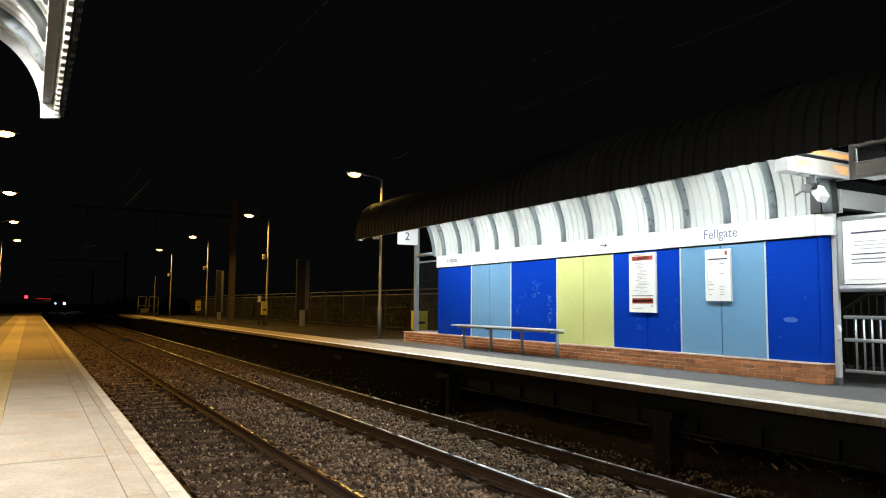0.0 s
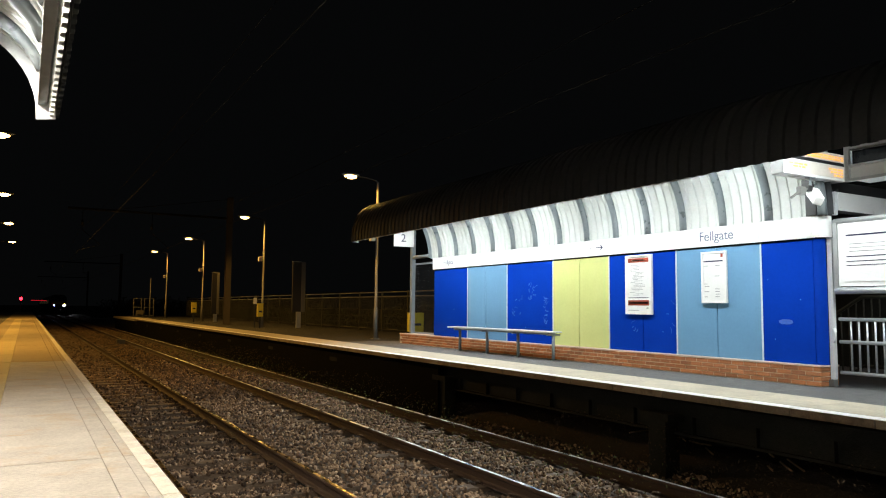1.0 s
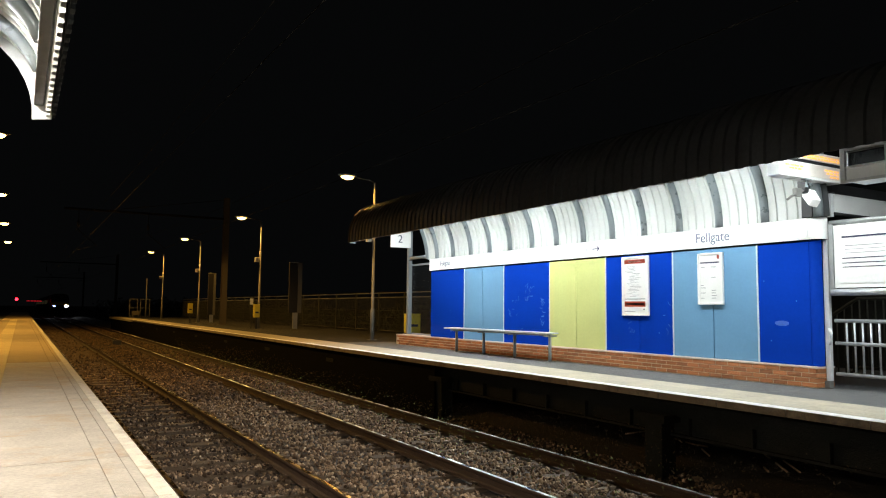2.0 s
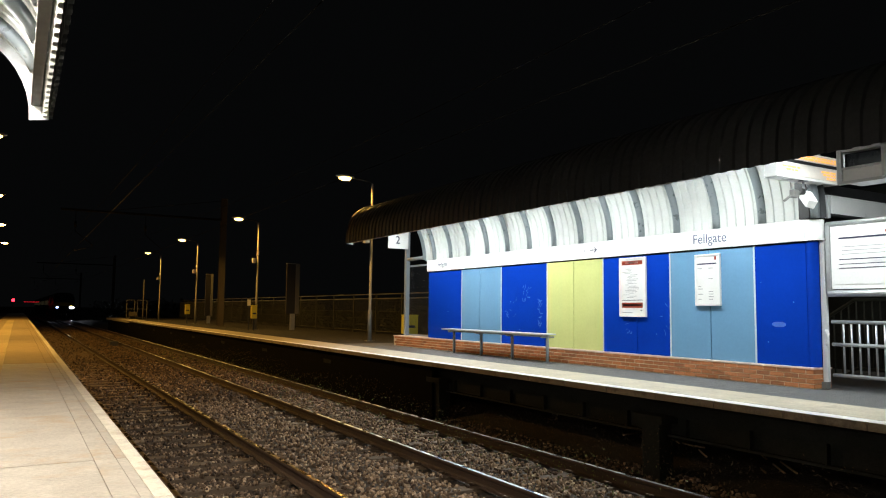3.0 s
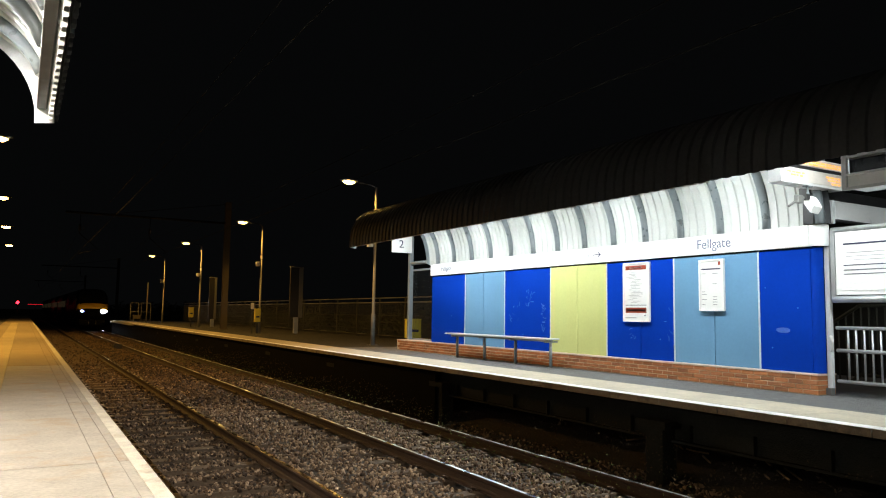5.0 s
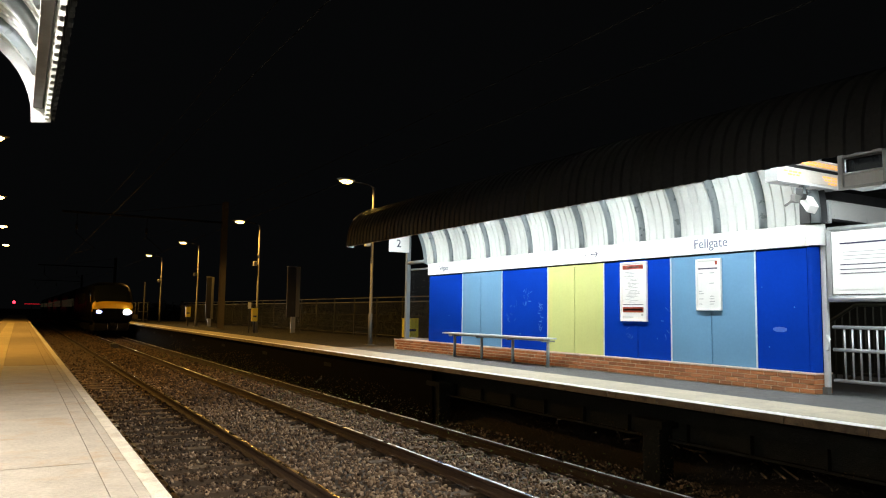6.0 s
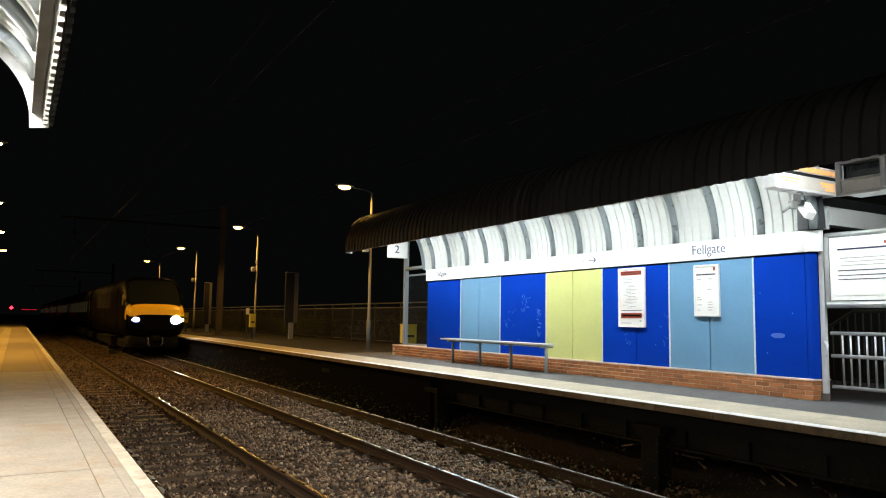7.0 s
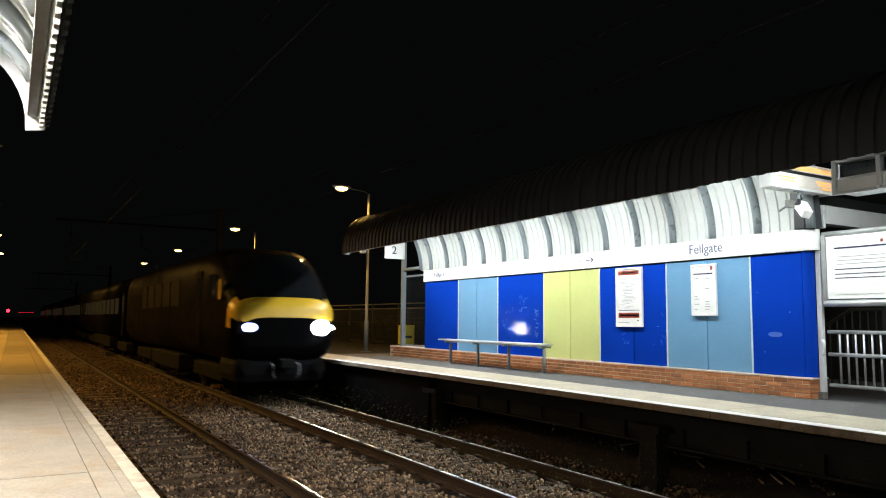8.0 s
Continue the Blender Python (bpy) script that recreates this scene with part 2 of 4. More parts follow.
def build_rail(x, shiny, label):
    root = thing("rail", label, "rail", "rails of the two tracks", at=(x, 0, RAIL_Z))
    prof = rail_profile()
    body, top = bmesh.new(), bmesh.new()
    a = [body.verts.new((px, -8, pz)) for px, pz in prof]
    b = [body.verts.new((px, 420, pz)) for px, pz in prof]
    n = len(prof)
    for i in range(n):
        body.faces.new((a[i], a[(i + 1) % n], b[(i + 1) % n], b[i]))
    body.faces.new(a)
    body.faces.new(list(reversed(b)))
    part("rail_body", body, M_RUST, root)
    band = [(-0.024, 0.0006), (-0.014, 0.0018), (0.0, 0.0024), (0.014, 0.0018), (0.024, 0.0006)]
    a = [top.verts.new((px, -8, pz)) for px, pz in band]
    b = [top.verts.new((px, 420, pz)) for px, pz in band]
    for i in range(len(band) - 1):
        f = top.faces.new((a[i], a[i + 1], b[i + 1], b[i]))
        f.smooth = True
    part("running_surface", top, M_RAILTOP if shiny else M_RAILTOP_DULL, root, "bright worn running surface" if shiny else "brown worn running surface")


for i, x in enumerate(RAILS):
    build_rail(x, i > 1, "polished flat-bottom steel rail on concrete sleepers" if i > 1 else "rust-brown flat-bottom steel rail on concrete sleepers")


def sleeper_mesh():
    bm = box(-1.25, 1.25, -0.13, 0.13, -0.16, 0, 0.012)
    for v in bm.verts:
        if v.co.z > -0.05 and abs(v.co.x) < 0.45:
            v.co.z -= 0.02
        if v.co.z > -0.05:
            v.co.y *= 0.86
    return mesh_of("sleeper", bm, M_SLEEPER)


def clip_mesh():
    pts = [(0, -0.05, 0.0), (0.02, -0.055, 0.03), (0.045, -0.03, 0.045), (0.05, 0.0, 0.05), (0.03, 0.035, 0.048), (-0.005, 0.04, 0.03), (-0.02, 0.01, 0.02)]
    return mesh_of("rail_clip", tube(pts, 0.009, 6), M_CLIP)


SLEEPER_ME, CLIP_ME = sleeper_mesh(), clip_mesh()
far_sleepers = bmesh.new()
for track, dz in ((NEAR_TRACK, 0.0), (FAR_TRACK, 0.0)):
    for i in range(170):
        y = 2.6 + 0.705 * i
        if i >= 90:
            bm_box(far_sleepers, track - 1.25, track + 1.25, y - 0.12, y + 0.12, -1.2, RAIL_Z - 0.162)
            continue
        ob = tagged(new("sleeper", SLEEPER_ME), "weathered grey concrete sleeper half sunk in ballast", "sleeper", "sleepers of the near track" if track == NEAR_TRACK else "sleepers of the far track")
        ob.location = (track, y, RAIL_Z - 0.162)
        ob.rotation_euler = (0, 0, random.uniform(-0.006, 0.006))
        if i < 32:
            for s in (-0.752, 0.752):
                for e in (-1, 1):
                    piece("rail_clip", CLIP_ME, ob, (s + e * 0.075, random.uniform(-0.01, 0.01), 0.0), (0, 0, 0 if e > 0 else math.pi))
thing("distant_sleepers", "distant concrete sleepers under both tracks", "sleepers", kind="stuff", bm=far_sleepers, material=M_SLEEPER)


# ---- loose ballast stones ----
def stone_material(name, lo, mid_col, hi):
    m = bpy.data.materials.new(name)
    m.use_nodes = True
    nt = m.node_tree
    b = nt.nodes["Principled BSDF"]
    g = nt.nodes.new("ShaderNodeNewGeometry")
    r = nt.nodes.new("ShaderNodeValToRGB")
    e = r.color_ramp.elements
    e[0].color, e[1].color = (*lo, 1), (*hi, 1)
    mid = e.new(0.5)
    mid.color = (*mid_col, 1)
    nt.links.new(g.outputs["Random Per Island"], r.inputs["Fac"])
    nt.links.new(r.outputs["Color"], b.inputs["Base Color"])
    b.inputs["Roughness"].default_value = 0.85
    return m


M_STONE = stone_material("granite ballast stone", (0.03, 0.0165, 0.0085), (0.155, 0.096, 0.055), (0.46, 0.325, 0.205))
M_STONE_RUSTY = stone_material("rust-stained ballast stone", (0.018, 0.0095, 0.005), (0.058, 0.034, 0.018), (0.17, 0.108, 0.062))


def scatter_stones(name, label, x0, x1, y0, y1, count, smin, smax, seed, keep, power, material):
    rng = np.random.default_rng(seed)
    ico = bmesh.new()
    bmesh.ops.create_icosphere(ico, subdivisions=1, radius=1)
    base = np.array([v.co[:] for v in ico.verts])
    tris = np.array([[v.index for v in f.verts] for f in ico.faces])
    ico.free()
    kinds = [base * rng.uniform(0.62, 1.25, (12, 1)) for _ in range(24)]
    V, F, n = [], [], 0
    for k in range(count):
        x = rng.uniform(x0, x1)
        y = y0 + (y1 - y0) * rng.uniform() ** power
        if not keep(x, y):
            continue
        s = rng.uniform(smin, smax)
        q = Euler(rng.uniform(0, 6.28, 3)).to_matrix()
        pts = (kinds[rng.integers(24)] * (s * rng.uniform(0.8, 1.35), s, s * rng.uniform(0.55, 0.85))) @ np.array(q)
        ground = bed_z(x, y)
        if (abs(x - NEAR_TRACK) < 1.25 or abs(x - FAR_TRACK) < 1.25) and abs(((y - 2.6) / 0.705 + 0.5) % 1 - 0.5) * 0.705 < 0.12:
            ground = max(ground, RAIL_Z - 0.165)
        V.append(pts + (x, y, ground + s * rng.uniform(0.1, 0.7)))
        F.append(tris + n)
        n += 12
    me = bpy.data.meshes.new(name)
    me.from_pydata(np.concatenate(V).tolist(), [], np.concatenate(F).tolist())
    me.materials.append(material)
    return tagged(new(name, me), label, "ballast", kind="stuff")


def clear_of_track(x, y):
    for r in RAILS:
        if abs(x - r) < (0.085 if r < 4 else 0.14):
            return False
    if abs(x - NEAR_TRACK) < 1.25:
        return abs(((y - 2.6) / 0.705 + 0.5) % 1 - 0.5) * 0.705 > 0.10 or noise.noise((x * 2.1, y * 1.3, 7)) > -0.6 + 0.06 * (y - 5)
    if abs(x - FAR_TRACK) < 1.25:
        return abs(((y - 2.6) / 0.705 + 0.5) % 1 - 0.5) * 0.705 > 0.07 or noise.noise((x * 2.6, y * 1.7, 11)) > -0.12
    return True


scatter_stones("ballast_stones", "loose angular grey-brown ballast stones", 0.85, 7.6, 2.6, 30, 66000, 0.013, 0.034, 5, clear_of_track, 1.35, M_STONE)
scatter_stones("four_foot_stones", "rust-brown ballast stones between the rails of the near track", 1.6, 2.98, 2.6, 34, 15000, 0.013, 0.034, 6, clear_of_track, 1.2, M_STONE_RUSTY)
scatter_stones("distant_stones", "dark rust-brown ballast stones farther along the tracks", 0.85, 7.5, 17, 75, 34000, 0.03, 0.06, 7, clear_of_track, 1.2, M_STONE_RUSTY)

# ---- near platform ----
near = thing("near_platform", "pale paved platform with a white painted edge", "platform", kind="structure")
part("platform_body", box(-9, NEAR_EDGE - 0.02, -14, 112, -1.6, -0.055), M_COPING, near)


def slab_me(name, w, l, material, bevel=0.003):
    bm = box(0, w - 0.004, 0, l - 0.006, -0.05, 0, bevel)
    if name == "tactile_slab":  # raised bars along the platform
        for k in range(7):
            bm_box(bm, 0.03 + 0.054 * k, 0.052 + 0.054 * k, 0.02, l - 0.03, -0.001, 0.005)
    return mesh_of(name, bm, material)


ROW_L = 1.2
ROWS = [("coping_edge", 0.70, 0.10), ("paving_slab", 0.635, 0.065), ("paving_slab", 0.5, 0.135), ("paving_slab", -0.17, 0.67), ("tactile_slab", -0.57, 0.4), ("paving_slab", -1.05, 0.48)]
for nm, x, w in ROWS:
    special = {"coping_edge": M_EDGE, "tactile_slab": M_YLINE}
    me_new = slab_me(nm, w, ROW_L, special.get(nm, M_SLAB))
    me_old = slab_me(nm, w, ROW_L, special.get(nm, M_SLABOLD))
    for j in range(48):
        piece(nm, me_new if j < 12 else me_old, near, (x, 0.7 + ROW_L * j, random.uniform(-0.0015, 0.0015)))
rest, behind = bmesh.new(), bmesh.new()
for nm, x, w in ROWS:
    bm_box(rest, x, x + w - 0.006, 58.3, 112, -0.05, 0)
    for j in range(12):
        bm_box(behind, x, x + w - 0.004, 0.694 - ROW_L * (j + 1), 0.688 - ROW_L * j, -0.05, 0)
part("paving_behind", behind, M_SLAB, near)
part("distant_paving", rest, M_SLABOLD, near)
part("asphalt_back", box(-9, -1.055, -14, 112, -0.05, -0.004), M_ASPHALT, near)

# ---- far platform ----
far = thing("far_platform", "far platform with white edge, buff paving and asphalt on trestles", "platform", kind="structure")
part("asphalt_surface", box(8.27, 14.5, -8, 20.6, -0.16, -0.003), M_ASPHALT, far)
# The surface is far darker from y = 20.6 on.
part("dark_tarmac_surface", box(8.27, 14.5, 20.604, 74, -0.16, -0.003), M_DARKTAR, far, "much darker tarmac")
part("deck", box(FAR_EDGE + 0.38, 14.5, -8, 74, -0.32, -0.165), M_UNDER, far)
COP = mesh_of("coping_unit", box(0, 0.55, 0, 0.888, -0.085, 0, 0.008), M_COPING)
WL = mesh_of("white_line", box(0.0, 0.2, 0, 0.888, 0, 0.004), M_WLINE)
BUFF = mesh_of("buff_slab", box(0, 0.46, 0, 0.893, -0.05, 0.002, 0.004), M_SLABFAR)
for j in range(70):
    y = -4 + 0.9 * j
    c = piece("coping_unit", COP, far, (FAR_EDGE, y, 0))
    piece("white_line", WL, c, (0.002, 0, 0))
    piece("buff_slab", BUFF, far, (FAR_EDGE + 0.205, y, 0.004))
    piece("buff_slab", BUFF, far, (FAR_EDGE + 0.205 + 0.465, y, 0.003))
far_rest = box(FAR_EDGE, FAR_EDGE + 1.3, 59, 74, -0.16, 0.002)
part("distant_coping", far_rest, M_SLABFAR, far)
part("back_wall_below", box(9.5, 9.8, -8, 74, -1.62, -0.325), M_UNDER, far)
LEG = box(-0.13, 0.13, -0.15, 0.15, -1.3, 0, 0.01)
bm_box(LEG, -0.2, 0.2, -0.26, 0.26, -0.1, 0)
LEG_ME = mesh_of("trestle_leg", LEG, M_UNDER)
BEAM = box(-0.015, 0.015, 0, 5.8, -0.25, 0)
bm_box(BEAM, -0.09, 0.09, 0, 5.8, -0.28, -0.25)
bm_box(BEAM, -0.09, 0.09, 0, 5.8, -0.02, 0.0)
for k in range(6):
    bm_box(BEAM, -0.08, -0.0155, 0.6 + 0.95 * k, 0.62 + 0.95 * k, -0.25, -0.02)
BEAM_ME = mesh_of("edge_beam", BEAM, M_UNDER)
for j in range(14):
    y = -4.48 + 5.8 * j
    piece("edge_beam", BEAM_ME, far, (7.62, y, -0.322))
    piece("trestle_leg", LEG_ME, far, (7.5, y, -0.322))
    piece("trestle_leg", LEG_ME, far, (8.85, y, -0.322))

# Added black sheet where only shade shows; it hides the beams and legs.
part("shade_sheet", box(7.31, 7.35, 12.95, 74, -1.4, -0.09), M_SHADESHEET, far)

# ---- brick plinth and coloured panel wall ----
WALL_X = 9.60
plinth = thing("brick_plinth", "low orange-red brick plinth under the panel wall", "brick wall", kind="structure")
part("mortar_core", box(9.547, 9.95, 6.2, 19.2, 0, 0.268), M_MORTAR, plinth)
part("plinth_cap", box(9.535, 9.96, 6.18, 19.22, 0.268, 0.292, 0.004), M_CAP, plinth)
BR = mesh_of("brick", box(0, 0.105, 0, 0.213, 0, 0.054, 0.003), M_BRICK)
for row in range(4):
    n = 60
    for j in range(n):
        y = 6.2 + 0.2255 * j + (0.113 if row % 2 else 0)
        if y + 0.215 < 19.22:
            piece("brick", BR, plinth, (9.541 + random.uniform(-0.003, 0.003), y, 0.008 + 0.066 * row))
HALFBR = mesh_of("half_brick", box(0, 0.105, 0, 0.102, 0, 0.056, 0.004), M_BRICK)
for row in (1, 3):
    piece("brick", HALFBR, plinth, (9.543, 6.2, 0.008 + 0.066 * row))
ENDBR = mesh_of("end_brick", box(0, 0.19, 0, 0.06, 0, 0.056, 0.004), M_BRICK)
for row in range(4):
    for k in range(2):
        piece("brick", ENDBR, plinth, (9.548 + 0.2 * k, 6.185, 0.008 + 0.066 * row))

wall = thing("panel_wall", "shelter wall of deep blue, pale blue and lime panels under a white name band", "wall", kind="structure")
part("backing", box(9.66, 9.9, 6.2, 17.26, 0.292, 2.37), M_JOINT, wall)
EDGES = [17.26, 15.54, 14.71, 13.81, 12.13, 11.29, 10.43, 9.56, 8.78, 7.95, 7.13, 6.285]
PANEL = [M_BLUE, M_SKY, M_SKY, M_BLUE, M_LIME, M_LIME, M_BLUE, M_BLUE, M_SKY, M_SKY, M_BLUE]
for a, b, m in zip(EDGES, EDGES[1:], PANEL):
    same = 0.008
    p = part("panel", box(WALL_X, WALL_X + 0.058, b + same, a - same, 0.296, 2.046, 0.004), m, wall, {M_BLUE.name: "deep blue panel", M_SKY.name: "pale blue panel", M_LIME.name: "lime panel"}[m.name])
# rounded end panel and the white strips between colours
bmr = bmesh.new()
arc = [(WALL_X + 0.13 - 0.13 * math.cos(a), 6.284 - 0.105 * math.sin(a)) for a in [i * math.pi / 16 for i in range(9)]]
lo = [bmr.verts.new((x, y, 0.296)) for x, y in arc]
hi = [bmr.verts.new((x, y, 2.055)) for x, y in arc]
for i in range(8):
    f = bmr.faces.new((lo[i], lo[i + 1], hi[i + 1], hi[i]))
    f.smooth = True
part("rounded_end_panel", bmr, M_BLUE, wall, "rounded deep blue end panel")
for y in (15.54, 13.81, 12.13, 10.43, 8.78, 7.13):
    part("joint_trim", box(WALL_X - 0.006, WALL_X + 0.03, y - 0.014, y + 0.014, 0.296, 2.052), M_TRIM, wall, "thin pale joint trim")
bandb = bmesh.new()
BANDS = [17.3, 15.54, 13.81, 12.13, 10.43, 8.78, 7.13, 6.28]
for a, b in zip(BANDS, BANDS[1:]):
    part("name_band", box(WALL_X - 0.035, WALL_X + 0.05, b + 0.002, a - 0.002, 2.068, 2.372, 0.006), M_WHITE, wall, "white enamel name band")
arc = [(WALL_X - 0.035 + 0.19 - 0.19 * math.cos(a), 6.278 - 0.18 * math.sin(a)) for a in [i * math.pi / 16 for i in range(9)]]
lo = [bandb.verts.new((x, y, 2.068)) for x, y in arc]
hi = [bandb.verts.new((x, y, 2.372)) for x, y in arc]
for i in range(8):
    f = bandb.faces.new((lo[i], lo[i + 1], hi[i + 1], hi[i]))
    f.smooth = True
bandb.faces.new(hi + [bandb.verts.new((9.9, 6.278, 2.372))])
part("rounded_name_band", bandb, M_WHITE, wall, "rounded white band end")
writing("station_name", "Fellgate", 0.22, M_NAME, wall, facing_track(WALL_X - 0.037, 7.92, 2.225))
writing("station_name", "Fellgate", 0.17, M_NAME, wall, facing_track(WALL_X - 0.037, 16.45, 2.225))
arrow = bmesh.new()
bm_box(arrow, WALL_X - 0.04, WALL_X - 0.034, 10.56, 10.76, 2.215, 2.232)
for s in (1, -1):
    v = [arrow.verts.new(c) for c in ((WALL_X - 0.04, 10.55, 2.2235), (WALL_X - 0.04, 10.62, 2.2235 + s * 0.055), (WALL_X - 0.04, 10.64, 2.2235 + s * 0.045), (WALL_X - 0.04, 10.585, 2.2235))]
    arrow.faces.new(v)
part("direction_arrow", arrow, M_INK, wall, "dark direction arrow")
part("direction_mark", box(WALL_X - 0.039, WALL_X - 0.034, 10.9, 10.93, 2.2, 2.235), M_GREYINK, wall)


M_SCUFF = mat("pale scuff", (0.05, 0.13, 0.55), 0.5, vary=0.2, scale=20)


def scratches(name, y, z, w, h, count, seed, label):
    """Thin pale strokes scratched into a panel, a hair proud of it."""
    r = random.Random(seed)
    bm = bmesh.new()
    for _ in range(count):
        a, l = r.uniform(0, 3.14), r.uniform(0.02, 0.06)
        cy, cz, t = y + r.uniform(-w, w), z + r.uniform(-h, h), r.uniform(0.003, 0.008)
        d, n = Vector((0, math.cos(a), math.sin(a))), Vector((0, -math.sin(a), math.cos(a)))
        c = Vector((WALL_X - 0.002, cy, cz))
        bend = n * r.uniform(-0.02, 0.02)
        va = [bm.verts.new(p) for p in (c - d * l - n * t, c + bend - n * t, c + d * l - n * t, c + d * l + n * t, c + bend + n * t, c - d * l + n * t)]
        bm.faces.new((va[0], va[1], va[4], va[5]))
        bm.faces.new((va[1], va[2], va[3], va[4]))
    part(name, bm, M_SCUFF, wall, label)


scratches("scratched_scrawl", 12.85, 1.42, 0.16, 0.16, 15, 3, "pale scratched scrawl")
scratches("scratched_scrawl", 12.38, 1.0, 0.05, 0.28, 20, 5, "pale scratched scrawl")
scratches("scratched_scrawl", 9.75, 0.72, 0.08, 0.1, 5, 15, "pale scratched scrawl")
scratches("scratched_scrawl", 13.6, 0.95, 0.06, 0.1, 5, 16, "pale scratched scrawl")
scratches("scratched_scrawl", 13.3, 1.1, 0.25, 0.35, 5, 6, "pale scratched scrawl")
scratches("scratched_scrawl", 8.95, 1.0, 0.12, 0.4, 4, 8, "pale scratched scrawl")
for y, z, w, h in ((6.74, 0.88, 0.12, 0.04), (6.5, 1.2, 0.012, 0.012), (6.92, 0.62, 0.012, 0.012), (9.1, 0.66, 0.01, 0.014), (9.95, 1.15, 0.012, 0.02), (13.1, 0.62, 0.02, 0.012), (16.2, 1.0, 0.015, 0.012), (7.02, 1.5, 0.008, 0.012)):
    bm = bmesh.new()
    r = random.Random(int(y * 100))
    bm.faces.new([bm.verts.new((WALL_X - 0.002, y + w * math.cos(k * 0.524) * r.uniform(0.93, 1.05), z + h * math.sin(k * 0.524) * r.uniform(0.93, 1.05))) for k in range(12)])
    part("scuff_mark", bm, M_SCUFF, wall, "pale rubbed scuff")


# ---- notices ----
def poster(name, label, y0, y1, z0, z1, bars):
    root = thing(name, label, "poster", at=(WALL_X - 0.002, (y0 + y1) / 2, (z0 + z1) / 2))
    w, h = (y1 - y0) / 2, (z1 - z0) / 2
    part("backing", box(-0.03, 0, -w, w, -h, h, 0.006), M_WHITE, root)
    fr = bmesh.new()
    for a in ((-w, -w + 0.03, -h, h), (w - 0.03, w, -h, h), (-w + 0.03, w - 0.03, -h, -h + 0.03), (-w + 0.03, w - 0.03, h - 0.03, h)):
        bm_box(fr, -0.045, -0.03, a[0], a[1], a[2], a[3], 0.004)
    part("frame", fr, M_WHITE, root, "white poster frame")
    for (a, b, c, d, m) in bars:
        part("print_bar", box(-0.0335, -0.03, w - 2 * w * b, w - 2 * w * a, h - 2 * h * d, h - 2 * h * c), m, root)
    return root


rng = random.Random(3)
bars1 = [(0.1, 0.88, 0.055, 0.125, M_RED), (0.1, 0.88, 0.715, 0.725, M_INK), (0.1, 0.88, 0.76, 0.85, M_RED), (0.8, 0.86, 0.885, 0.9, M_INK), (0.1, 0.5, 0.925, 0.935, M_GREYINK)]
for k in range(22):
    a = rng.uniform(0.12, 0.4)
    bars1.append((a, a + rng.uniform(0.15, 0.45), 0.17 + 0.024 * k, 0.176 + 0.024 * k, M_GREYINK))
bars1 += [(0.25, 0.72, 0.08, 0.1, M_WHITE), (0.14, 0.84, 0.79, 0.82, M_INK)]
bars2 = [(0.1, 0.86, 0.175, 0.2, M_INK), (0.78, 0.86, 0.05, 0.12, M_RED)]
for k in range(13):
    for a, b in ((0.12, 0.32), (0.55, 0.8)):
        if rng.random() < 0.55:
            bars2.append((a, b - rng.uniform(0, 0.1), 0.27 + 0.05 * k, 0.282 + 0.05 * k, M_GREYINK))
poster("information_poster", "white framed information poster with red headings on the wall", 9.31, 9.96, 0.95, 2.02, bars1)
poster("timetable_poster", "white framed timetable sheet with a black rule on the wall", 7.73, 8.22, 1.15, 1.98, bars2)


# ---- perch bench ----
def bench():
    root = thing("bench", "long flat grey steel bench in front of the wall", "bench", at=(9.2, 13.53, 0))
    top = bmesh.new()
    for k in range(5):
        bm_box(top, -0.17 + 0.069 * k, -0.17 + 0.069 * k + 0.06, -1.98, 2.03, 0.555, 0.585, 0.006)
    part("seat", top, M_BENCH, root)
    part("seat_bearer", box(-0.03, 0.03, -1.95, 1.95, 0.51, 0.554, 0.006), M_STEEL, root)
    for y in (-1.91, -0.71, 0.5, 1.7):
        leg = tube([(0.0, y, 0.0), (0.0, y, 0.51)], [0.036, 0.03], 12)
        bm_box(leg, -0.16, 0.16, y - 0.02, y + 0.02, 0.5, 0.53)
        bm_box(leg, -0.08, 0.08, y - 0.05, y + 0.05, 0, 0.012)
        part("leg", leg, M_STEEL, root)


bench()


# ---- arched canopies ----
def arch(d, front=0.93, edge=2.85):
    """Section of the canopy, from the back wall (d = 0) over the crown to the drooping front edge (d = 1): distance from the wall, height."""
    if d < 0.55:
        a = d / 0.55 * math.pi / 2
        return 0.98 - 0.98 * math.cos(a), 2.38 + 1.36 * math.sin(a)
    a = (d - 0.55) / 0.45 * math.pi / 2
    k = 0.72 if front > 1 else 1.0  # the wide canopy droops more squarely
    return 0.98 + front * math.sin(a) ** k, edge + (3.74 - edge) * max(0.0, math.cos(a)) ** k


